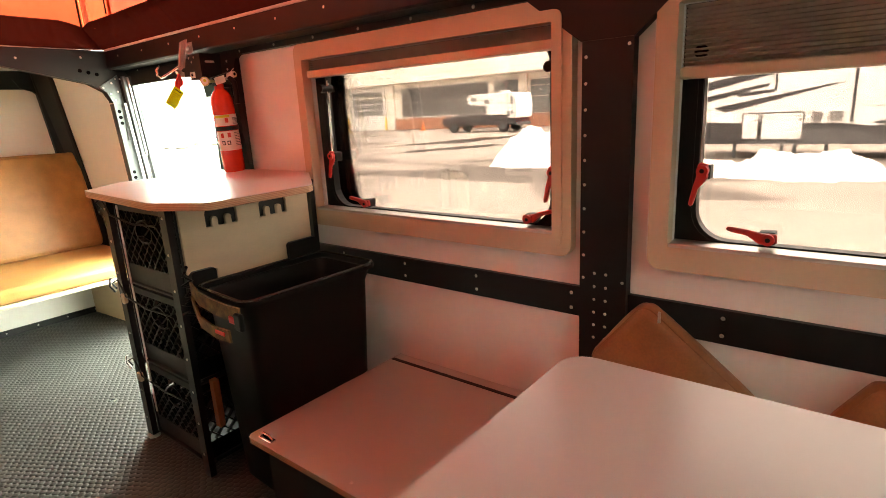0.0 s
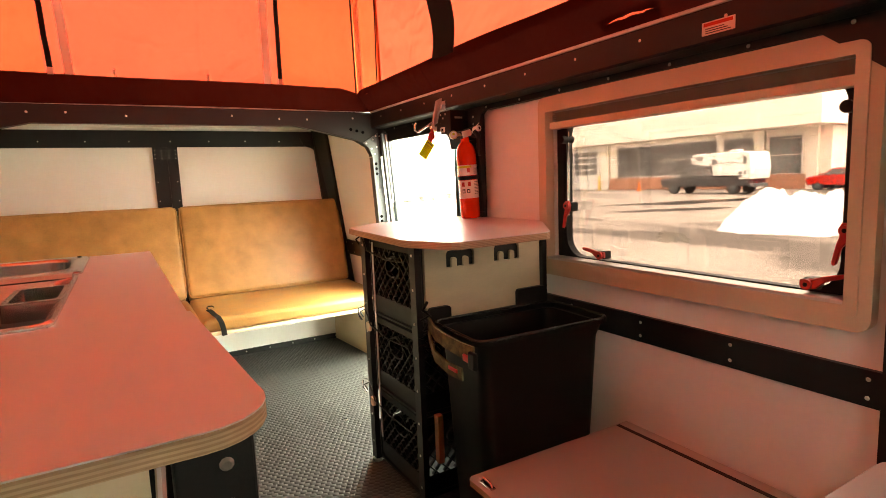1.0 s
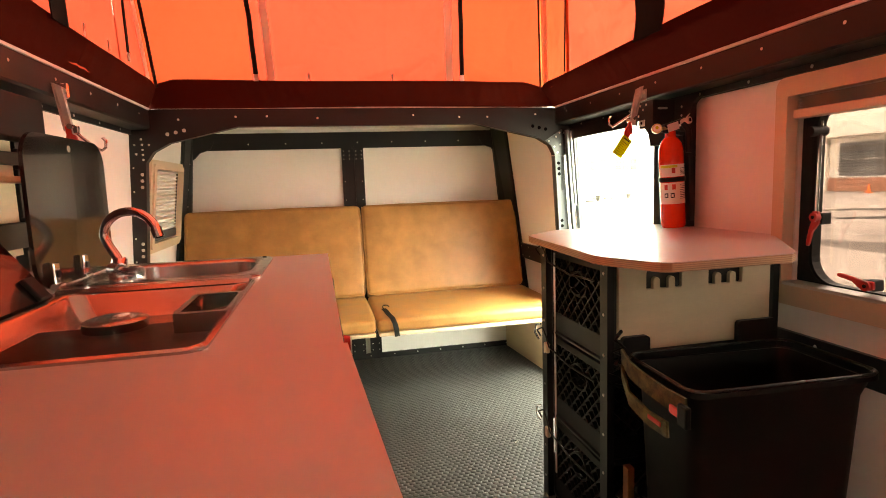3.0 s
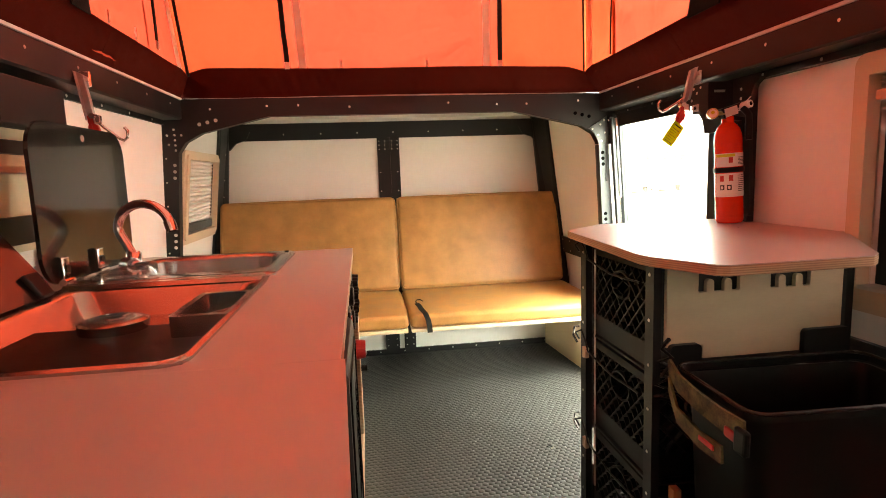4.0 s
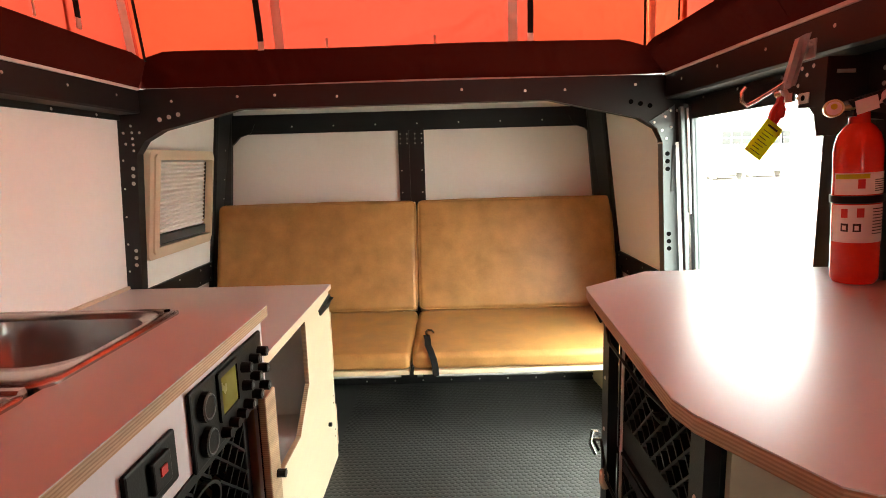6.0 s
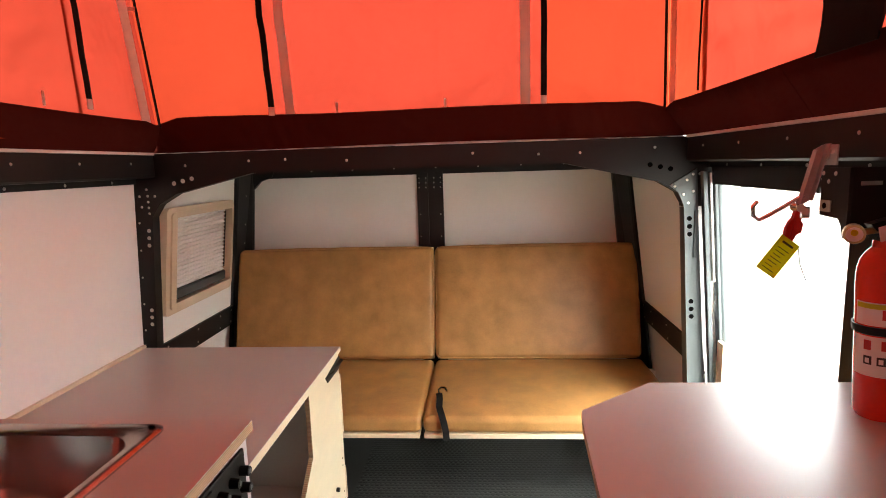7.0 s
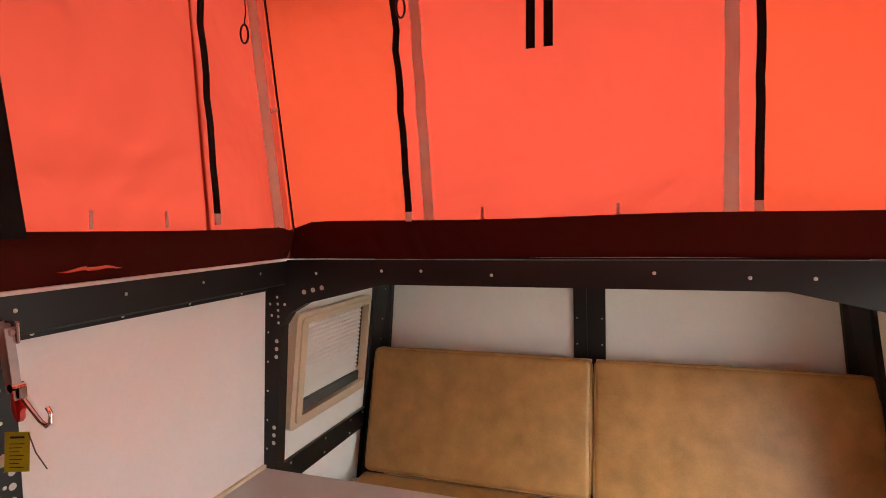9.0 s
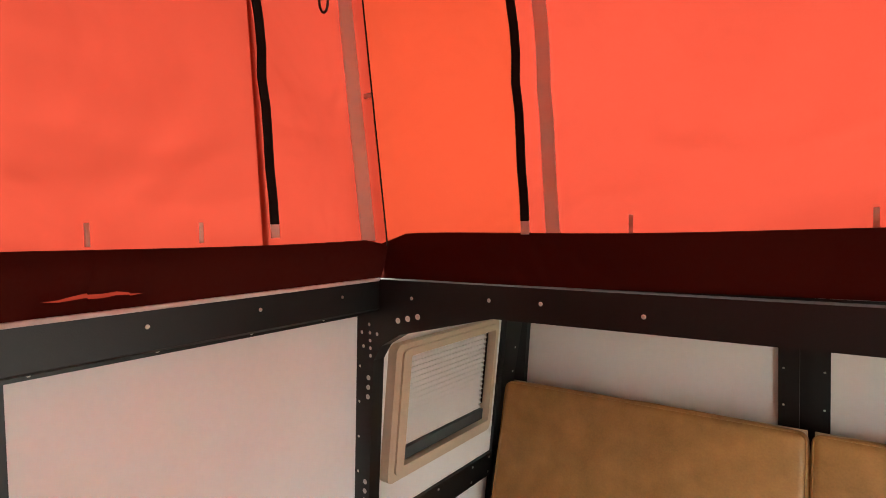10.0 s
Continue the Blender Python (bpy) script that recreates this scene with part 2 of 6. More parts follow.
def lot_concrete():
    """Pale slabs, with wet dark stretches that shine."""
    m = material("wet_concrete_lot", (0.215, 0.193, 0.176), 0.8, vary=0.16, scale=0.8, bump=0.25, grain=30, spec=0.0)
    n, l = m.node_tree.nodes, m.node_tree.links
    b = n["Principled BSDF"]
    ramp = b.inputs["Base Color"].links[0].from_node
    at = n.new("ShaderNodeTexCoord")
    mp = n.new("ShaderNodeMapping")
    mp.inputs["Scale"].default_value = (0.16, 0.07, 1)
    wet = n.new("ShaderNodeTexNoise")
    wet.inputs["Scale"].default_value, wet.inputs["Detail"].default_value = 1.0, 4
    edge = n.new("ShaderNodeValToRGB")
    edge.color_ramp.elements[0].position, edge.color_ramp.elements[1].position = 0.60, 0.63
    l.new(at.outputs["Object"], mp.inputs["Vector"])
    l.new(mp.outputs[0], wet.inputs["Vector"])
    l.new(wet.outputs["Fac"], edge.inputs["Fac"])
    mx = n.new("ShaderNodeMixRGB")
    mx.inputs[2].default_value = (0.10, 0.09, 0.083, 1)
    l.new(edge.outputs["Color"], mx.inputs[0])
    l.new(ramp.outputs["Color"], mx.inputs[1])
    l.new(mx.outputs[0], b.inputs["Base Color"])
    rg = n.new("ShaderNodeMapRange")
    rg.inputs["To Min"].default_value, rg.inputs["To Max"].default_value = 0.75, 0.35
    l.new(edge.outputs["Color"], rg.inputs["Value"])
    l.new(rg.outputs[0], b.inputs["Roughness"])
    return m


ASPHALT = lot_concrete()

# ---- structure ----
WR, WL, FRONT, REAR = 1.06, -1.075, 4.065, -1.2
WALL_T, TOP = 0.045, 1.45

structure("ground", prism([(-400, -400), (400, -400), (400, 400), (-400, 400)], "z", -0.9, -0.65), ASPHALT, "wet pale concrete of a big parking lot", "ground")
floor = structure("floor", box(WL - 0.05, WR + 0.05, REAR, FRONT, -0.06, 0.0), RUBBER, "dark rubber floor embossed with small hexagons", "floor")


def hex_studs(x0, x1, y0, y1, pitch, r, h):
    """Low rounded hexagons in a honeycomb, one mesh."""
    ring0 = np.array([(math.cos(a), math.sin(a)) for a in (math.pi / 6 + math.pi / 3 * np.arange(6))])
    verts, faces, k = [], [], 0
    rows = int((y1 - y0) / (pitch * 0.866))
    for j in range(rows):
        y = y0 + j * pitch * 0.866
        for i in range(int((x1 - x0) / pitch)):
            x = x0 + i * pitch + (j % 2) * pitch / 2
            for s, z in ((1.0, 0.0003), (0.9, h * 0.75), (0.68, h)):
                verts.extend((x + r * s * a, y + r * s * b, z) for a, b in ring0)
            for u in (0, 6):
                faces.extend((k + u + m, k + u + (m + 1) % 6, k + u + 6 + (m + 1) % 6, k + u + 6 + m) for m in range(6))
            faces.append(tuple(range(k + 12, k + 18)))
            k += 18
    me = bpy.data.meshes.new("hexagon_studs")
    me.from_pydata(verts, [], faces)
    me.materials.append(RUBBER)
    for p in me.polygons:
        p.use_smooth = True
    ob = new("hexagon_studs", me)
    ob.parent = floor
    return tagged(ob, "raised hexagons of the rubber floor", kind="stuff")


hex_studs(-0.32, 1.04, 0.75, 3.78, 0.0225, 0.0118, 0.0016)
hex_studs(-0.22, 0.44, 0.0, 0.75, 0.0225, 0.0118, 0.0016)


def nose_x(side, z):
    """The inner face of the nose's side walls, which lean inwards as they rise."""
    return 0.968 + 0.126 * (1.35 - z) if side > 0 else -1.023 - 0.126 * (1.35 - z)


def lean_nose(ob, side):
    """Lean an upright piece, built at the plane of the main walls, with the nose's side wall."""
    base = WR if side > 0 else WL
    for o in (ob, *ob.children_recursive):
        for v in o.data.vertices:
            v.co.x += nose_x(side, v.co.z) - base
    return ob


def wall_with_openings(name, x0, x1, spans, z0, z1, y0, y1, label):
    bm, y = None, y0
    for a, b, c, d in spans:
        bm = box(x0, x1, y, a, z0, z1, bm=bm)
        if c > z0:
            bm = box(x0, x1, a, b, z0, c, bm=bm)
        if d < z1:
            bm = box(x0, x1, a, b, d, z1, bm=bm)
        y = b
    bm = box(x0, x1, y, y1, z0, z1, bm=bm)
    return structure(name, bm, WHITE_PANEL, label, "wall")


W1 = (0.745, 1.70, 0.765, 1.29)      # y0, y1, z0, z1
W2 = (-0.53, 0.455, 0.765, 1.29)
DOOR = (2.34, 3.06, -0.06, 1.34)
VENT = (3.258, 3.757, 0.842, 1.203)
wall_with_openings("wall_right", WR, WR + WALL_T, [W2, W1, DOOR], -0.06, TOP, REAR, 3.086, "white panelled side wall with two windows and a doorway")
structure("wall_left", prism([(-1.138, -0.06), (-1.052, TOP), (-1.097, TOP), (-1.183, -0.06)], "y", REAR, 3.086), WHITE_PANEL, "white panelled side wall behind the kitchen", "wall")
# the opening is added out of view, sized by the daylight it admits
structure("wall_rear", ring([(WL - 0.12, -0.06), (WR + WALL_T, -0.06), (WR + WALL_T, TOP + 0.01), (WL - 0.12, TOP + 0.01)], [(-0.26, 1.00), (0.06, 1.00), (0.06, 1.27), (-0.26, 1.27)], "y", REAR - WALL_T, REAR), WHITE_PANEL, "plain white rear wall with a small unseen opening added for daylight", "wall")
structure("wall_front", box(WL - 0.18, WR + 0.14, FRONT, FRONT + WALL_T, -0.06, 1.55), WHITE_PANEL, "white panelled front wall above the sofa", "wall")
wall_front_left = wall_with_openings("wall_front_left", WL - WALL_T, WL, [VENT], -0.06, 1.55, 3.13, FRONT, "white side wall beside the sofa with a vent window")
wall_front_right = wall_with_openings("wall_front_right", WR, WR + WALL_T, [], -0.06, 1.55, 3.13, FRONT, "white side wall beside the sofa and the doorway")
lean_nose(wall_front_left, -1)
lean_nose(wall_front_right, 1)
structure("ceiling_front", box(WL - WALL_T, WR + WALL_T, 3.13, FRONT + WALL_T, 1.46, 1.50), WHITE_PANEL, "white ceiling panel over the sofa", "ceiling")

# rivet heads, one shared mesh for each direction
_dome = bmesh.new()
bmesh.ops.create_cone(_dome, cap_ends=True, segments=10, radius1=0.0052, radius2=0.003, depth=0.0022, matrix=Matrix.Translation((0, 0, 0.001)))
DOME = link_mesh("rivet", _dome, RIVET, True)
_disc = bmesh.new()
bmesh.ops.create_cone(_disc, cap_ends=True, segments=16, radius1=0.011, radius2=0.010, depth=0.002, matrix=Matrix.Translation((0, 0, 0.001)))
DISC = link_mesh("plug", _disc, GASKET, True)
FACE = {"-x": Euler((0, radians(-90), 0)), "x": Euler((0, radians(90), 0)), "-y": Euler((radians(90), 0, 0)), "z": Euler((0, 0, 0))}


def rivets(parent, spots, face, mesh=None, size=1.0, name="rivet"):
    for s in spots:
        ob = new(name, mesh or DOME)
        ob.parent = parent
        ob.matrix_basis = Matrix.LocRotScale(Vector(s) - ORIGIN[parent], FACE[face], (size, size, size))


def span(a, b, n):
    return [a + (b - a) * i / (n - 1) for i in range(n)]


# side rails that carry the tent
for s, x, k in (("right", WR, 1), ("left", WL, -1)):
    out = [(x, 1.346), (x - k * 0.028, 1.346), (x - k * 0.028, 1.366), (x - k * 0.098, 1.368), (x - k * 0.105, 1.374), (x - k * 0.105, 1.45), (x, 1.458)]
    rail = structure("rail_" + s, prism(out, "y", REAR, 3.10), BLACK_METAL, "black aluminium roof rail with bright rivets", "rail")
    f = "-x" if k > 0 else "x"
    rivets(rail, [(x - k * 0.0285, y, 1.356) for y in span(0.1, 2.95, 14)], f)
    rivets(rail, [(x - k * 0.1055, y, 1.42) for y in span(0.25, 2.95, 12)], f, size=0.9)
    part("tent_track", box(x - k * 0.110, x - k * 0.100, REAR, 3.09, 1.4505, 1.460, 0.002), GASKET, rail, "white track that holds the tent's hem")
rail_right = bpy.data.objects["rail_right"]
st = part("warning_sticker", box(WR - 0.1072, WR - 0.1052, 0.962, 1.046, 1.386, 1.417, 0.0008), PAPER, rail_right, "white warning sticker with a red band")
part("sticker_band", box(WR - 0.1078, WR - 0.1073, 0.967, 1.041, 1.406, 1.414), RED_PLASTIC, st)
for i in range(3):
    part("sticker_line", box(WR - 0.1078, WR - 0.1073, 0.972 + 0.008 * i, 1.036, 1.3895 + 0.005 * i, 1.3915 + 0.005 * i), INK_AND_SHADE, st)

# portal frame between the main room and the sofa's nose
hdr = [(-0.60, 1.375), (0.53, 1.376), (0.86, 1.302), (0.925, 1.264), (0.948, 1.222), (0.949, 1.212), (WR + 0.03, 1.212), (WR + 0.03, 1.455), (WL - 0.06, 1.455), (WL - 0.15, 0.0), (-1.096, 0.0), (-0.998, 1.222), (-0.965, 1.268), (-0.895, 1.306)]
portal = structure("portal_frame", prism(hdr, "y", 3.0865, 3.13), BLACK_METAL, "black aluminium portal frame with chamfered gussets", "frame")
rivets(portal, [(x, 3.085, 1.415 + 0.006 * math.sin(9 * x)) for x in (-0.85, -0.607, -0.47, -0.243, 0.213, 0.444, 0.589, 0.845)], "-y")
rivets(portal, [(-1.04 + 0.03 * i, 3.085, 1.30 + (0.025 if i % 2 else 0)) for i in range(3)] + [(-1.008, 3.085, 1.235 + 0.022 * i) for i in range(4)] + [(-1.035, 3.085, 1.26)], "-y")
rivets(portal, [(1.03 - 0.03 * i, 3.085, 1.30 + (0.025 if i % 2 else 0)) for i in range(3)] + [(0.985, 3.085, 1.24 + 0.022 * i) for i in range(4)], "-y")
rivets(portal, [(-0.90 + 0.035 * i, 3.085, 1.345 + 0.008 * i) for i in range(3)], "-y", DISC, 0.75, name="plug")
rivets(portal, [(-1.02 - 0.08 * (1.15 - z), 3.0855, z) for z in (1.17, 1.142, 1.114, 0.86, 0.832, 0.804)], "-y", DISC, 0.68, name="plug")
rivets(portal, [(-1.052 - 0.06 * (1.2 - z), 3.0855, z) for z in span(0.78, 1.2, 5)], "-y", size=0.8)

# door jamb: grey pillar, seals and the tube of the folded door
jamb = structure("door_jamb", prism([(1.012, 0.0), (1.084, 0.0), (0.997, 1.208), (0.950, 1.208)], "y", 3.083, 3.13), GREY_METAL, "grey aluminium door pillar with rows of holes", "door pillar")
part("gusset_face", prism([(0.897, 1.287), (0.928, 1.262), (0.950, 1.208), (0.997, 1.208), (0.988, 1.345), (0.96, 1.325)], "y", 3.079, 3.0835), GREY_METAL, jamb)
rivets(jamb, [(0.915, 3.079, 1.284), (0.945, 3.079, 1.255), (0.955, 3.079, 1.305), (0.975, 3.079, 1.325), (0.962, 3.079, 1.225), (0.978, 3.079, 1.265)], "-y")
_hole = bmesh.new()
bmesh.ops.create_cone(_hole, cap_ends=True, segments=14, radius1=0.0085, radius2=0.0085, depth=0.002)
HOLE = link_mesh("pillar_hole", _hole, VOID)
rivets(portal, [(0.90 - 0.035 * i, 3.0845, 1.345 + 0.008 * i) for i in range(3)], "-y", HOLE, name="plug_hole")
rivets(jamb, [(0.970 + 0.055 * (1.15 - z), 3.0825, z) for z in (1.17, 1.142, 1.114, 0.87, 0.842, 0.814)], "-y", HOLE, name="pillar_hole")
# darker copy of the pillar's grey; the slot's shade is in the colour
SLOT_GREY = material("shaded_grey_slot", (0.034, 0.040, 0.042), 0.5, vary=0.15, scale=8, bump=0.04)
part("slot_plate", box(0.985, 0.998, 3.078, 3.083, 1.03, 1.20, 0.002), SLOT_GREY, jamb)
for i, (x0, w, z0, z1) in enumerate(((1.062, 0.016, 0.0, 1.335), (1.082, 0.010, 0.95, 1.33), (1.096, 0.012, 0.0, 1.335))):
    part("door_seal", box(x0, x0 + w, 3.035 - 0.004 * i, 3.06, z0, z1, 0.003), GREY_METAL if i != 1 else RIVET, jamb)
part("door_tube", tube([(1.125, 3.05, 0.0), (1.122, 3.05, 0.6), (1.12, 3.05, 1.0), (1.118, 3.05, 1.335)], 0.013, 12), GREY_METAL, jamb, "grey tube along the door's edge", True)
for o in jamb.children:
    if o.name.startswith(("door_seal", "door_tube")):
        for v in o.data.vertices:
            v.co.x += 0.024 - 0.072 * v.co.z
part("plywood_strip", box(1.062, 1.078, 2.985, 3.032, 0.0, 0.74, 0.002), CREAM_PLY, jamb, "pale plywood strip")
structure("door_header", box(WR, WR + WALL_T, DOOR[0], DOOR[1], DOOR[3], DOOR[3] + 0.006), BLACK_METAL, "black lintel over the open doorway", "door lintel")
part("lintel_flap", box(1.028, 1.034, 2.45, 3.06, 1.29, 1.352, 0.002), BLACK_METAL, bpy.data.objects["door_header"])

# near door post with its dark backing plate
dpost = structure("door_post", box(1.035, WR - 0.001, 2.125, 2.34, 0.0, 1.348), BLACK_METAL, "black door post that carries the extinguisher", "door post")
part("gusset", prism([(2.06, 1.348), (2.47, 1.348), (2.44, 1.312), (2.40, 1.292), (2.355, 1.25), (2.34, 1.20), (2.125, 1.20), (2.122, 1.26), (2.09, 1.33)], "x", 1.018, 1.036), BLACK_METAL, dpost)
rivets(dpost, [(1.0175, y, z) for y in (2.15, 2.20, 2.36, 2.42) for z in (1.325, 1.295)], "-x")
bracket = part("hanging_bracket", prism([(2.19, 1.356), (2.276, 1.356), (2.276, 1.260), (2.216, 1.257), (2.204, 1.240), (2.19, 1.240)], "x", 0.930, 0.936), BLACK_METAL, dpost, "folded black plate under the rail")
part("bracket_flange", box(0.9365, 1.0175, 2.19, 2.194, 1.240, 1.356), BLACK_METAL, bracket)
part("nameplate", box(0.950, 0.988, 2.1875, 2.19, 1.322, 1.330, 0.0008), RIVET, bracket)
part("nut_plate", box(0.9265, 0.93, 2.238, 2.272, 1.268, 1.291, 0.001), RIVET, bracket, "square zinc nut plate")
part("nut_bore", cyl((0.9255, 2.255, 1.280), (0.9268, 2.255, 1.280), 0.006, 12), VOID, bracket)
rivets(bracket, [(0.9297, 2.270, 1.344), (0.9297, 2.232, 1.344), (0.9297, 2.252, 1.328)], "-x", size=0.9)

# strap bars and posts on the right wall
bar = structure("wall_bar_right", box(WR - 0.014, WR, REAR, 0.548, 0.545, 0.627), BLACK_METAL, "flat black bar along the wall with paired rivets", "wall bar")
rivets(bar, [(WR - 0.0145, y, z) for y in (-0.7, -0.35, 0.0, 0.33) for z in (0.565, 0.607)], "-x")
bar = structure("wall_bar_middle", box(WR - 0.014, WR, 0.67, 1.86, 0.545, 0.627), BLACK_METAL, "flat black bar along the wall with paired rivets", "wall bar")
rivets(bar, [(WR - 0.0145, y, z) for y in (0.70, 1.01, 1.30, 1.6) for z in (0.565, 0.607)], "-x")
post = structure("wall_post_right", box(WR - 0.030, WR, 0.548, 0.67, 0.0, 1.348), BLACK_METAL, "black upright post between the two windows", "wall post")
part("gusset", prism([(0.42, 1.348), (0.82, 1.348), (0.672, 1.235), (0.546, 1.235)], "x", WR - 0.034, WR - 0.001), BLACK_METAL, post)
rivets(post, [(WR - 0.0305, 0.66, z) for z in span(0.66, 1.2, 10)] + [(WR - 0.0305, 0.558, z) for z in (0.66, 1.22)] + [(WR - 0.0305, y, 0.5 + 0.035 * i) for i in range(6) for y in (0.60, 0.63)], "-x", size=0.8)
post = structure("wall_post_corner", box(WR - 0.03, WR, 1.80, 1.845, 0.0, 0.88), BLACK_METAL, "black upright post under the counter's end", "wall post")
structure("trim_bench", box(1.003, 1.016, REAR, 1.355, 0.2612, 0.2635), BLACK_METAL, "black rubber strip along the back of the bench", "trim")

# nose: front bars, corner posts and side bars
fb = structure("front_frame", box(-1.03, 0.97, FRONT - 0.02, FRONT, 1.335, 1.437), BLACK_METAL, "black bars framing two white front panels", "frame")
part("middle_post", box(-0.105, -0.046, FRONT - 0.022, FRONT - 0.0005, 0.0, 1.345), BLACK_METAL, fb)
part("middle_post", box(-0.024, 0.035, FRONT - 0.022, FRONT - 0.0005, 0.0, 1.345), BLACK_METAL, fb)
part("middle_channel", box(-0.05, -0.02, FRONT - 0.012, FRONT - 0.0005, 0.0, 1.345), BLACK_METAL, fb)
for k in (-1, 1):
    b = bmesh.new()
    rows = []
    for z in (0.0, 1.455):
        xw, xin = nose_x(k, z) + k * 0.02, (0.918 + 0.10 * (1.335 - z) if k > 0 else -1.003 - 0.09 * (1.335 - z))
        rows.append([b.verts.new((x, y, z)) for x, y in ((xw, 3.86), (xw - k * 0.032, 3.86), (xw - k * 0.038, 3.875), (xin, FRONT - 0.03), (xin, FRONT - 0.0005), (xw, FRONT - 0.0005))])
    b.faces.new(rows[0])
    b.faces.new(rows[1][::-1])
    for i in range(6):
        b.faces.new((rows[0][i], rows[0][(i + 1) % 6], rows[1][(i + 1) % 6], rows[1][i]))
    part("corner_post", b, BLACK_METAL, fb)
    cx = nose_x(k, 1.35)
    part("corner_gusset", prism([(cx - k * 0.02, 1.39), (cx - k * 0.15, 1.39), (cx - k * 0.125, 1.342), (cx - k * 0.062, 1.322), (cx - k * 0.02, 1.28)], "y", FRONT - 0.024, FRONT - 0.0005), BLACK_METAL, fb)
rivets(fb, [(x, FRONT - 0.0205, 1.37) for x in span(-0.9, 0.9, 9)], "-y", size=0.8)
rivets(fb, [(x, FRONT - 0.0225, z) for x in (-0.092, -0.056, -0.013, 0.023) for z in (1.315, 1.29, 1.265)] + [(x, FRONT - 0.0225, z) for x in (-0.09, 0.02) for z in (1.12, 1.0)], "-y", size=0.7)
rivets(fb, [(nose_x(-1, z) + 0.036, 3.93, z) for z in (1.25, 1.1, 1.0)], "x", size=0.8)
for nm, x, k in (("side_bar_left", WL, -1), ("side_bar_right", WR, 1)):
    sb = lean_nose(structure(nm, box(min(x, x - k * 0.014), max(x, x - k * 0.014), 3.13, 3.86, 0.575, 0.675), BLACK_METAL, "flat black bar along the nose wall with rivets", "wall bar"), k)
    rivets(sb, [(nose_x(k, z) - k * 0.0145, y, z) for y in (3.25, 3.5, 3.72, 3.84) for z in (0.594, 0.656)], "x" if k < 0 else "-x")
structure("wall_under_sofa", box(WL - 0.10, WR + 0.05, 3.80, 3.83, 0.0, 0.325), WHITE_PANEL, "white panel under the sofa", "wall")
sk = structure("baseboard_front", box(WL, WR, 3.787, 3.80, 0.0, 0.032), BLACK_METAL, "black riveted baseboard under the sofa", "baseboard")
rivets(sk, [(x, 3.7865, 0.018) for x in span(-0.3, 0.9, 9)], "-y", size=0.9)
structure("wall_post_nose", box(-0.115, -0.03, 3.775, 3.80, 0.032, 0.325, bm=box(0.0, 0.07, 3.775, 3.80, 0.032, 0.325)), BLACK_METAL, "pair of black posts under the sofa", "wall post")
rivets(bpy.data.objects["wall_post_nose"], [(x, 3.7745, z) for x in (-0.10, -0.045, 0.015, 0.055) for z in (0.06, 0.1)], "-y", size=0.8)

# left wall: dividing post and its brackets
lp = structure("wall_post_left", box(WL, WL + 0.03, 2.11, 2.24, 0.88, 1.348), BLACK_METAL, "black upright post of the shelf frame", "wall post")
rivets(lp, [(WL + 0.0305, y, z) for y in (2.13, 2.22) for z in span(0.92, 1.32, 7)], "x", size=0.8)
rivets(lp, [(WL + 0.0305, 2.235, z) for z in (1.02, 1.05, 1.08)], "x", DISC, 0.7, name="plug")
part("upper_box", box(WL + 0.03, WL + 0.10, 1.85, 2.13, 1.235, 1.345, 0.004), BLACK_METAL, lp)
part("edge_trim", box(WL - 0.005, WL + 0.023, 2.24, 2.258, 0.88, 1.348), BLACK_METAL, lp)
structure("trim_backsplash", box(WL - 0.035, WL - 0.006, 2.135, 3.083, 0.7105, 0.722), CREAM_PLY, "thin plywood strip where counter meets wall", "trim")


# ---- windows ----
def latch(win, y, z, turn):
    """A red lever on a black base; turn in degrees about x."""
    m = pose(1.072, y, z, turn)
    b = box(-0.012, 0.02, -0.016, 0.016, -0.014, 0.014, 0.003)
    bmesh.ops.transform(b, matrix=m, verts=b.verts)
    base = part("latch_base", b, BLACK_PLASTIC, win)
    arm = [(-0.020, -0.009), (0.012, -0.011), (0.024, -0.002), (0.036, 0.008), (0.070, 0.016), (0.077, 0.020), (0.075, 0.026), (0.066, 0.026), (0.030, 0.019), (0.010, 0.013), (-0.020, 0.011)]
    if abs(turn) > 120:
        arm = [(p, -q) for p, q in arm]
    b = moved(prism(arm, "x", -0.021, -0.010, 0.0025, 1), m)
    part("latch_lever", b, RED_PLASTIC, base, "red plastic window lever")
    b = moved(cyl((-0.027, -0.004, 0), (-0.008, -0.004, 0), 0.0125, 14), m)
    part("latch_hub", b, RED_PLASTIC, base)
    part("latch_screw", moved(cyl((-0.0285, -0.004, 0), (-0.027, -0.004, 0), 0.005, 10), m), BLACK_PLASTIC, base)


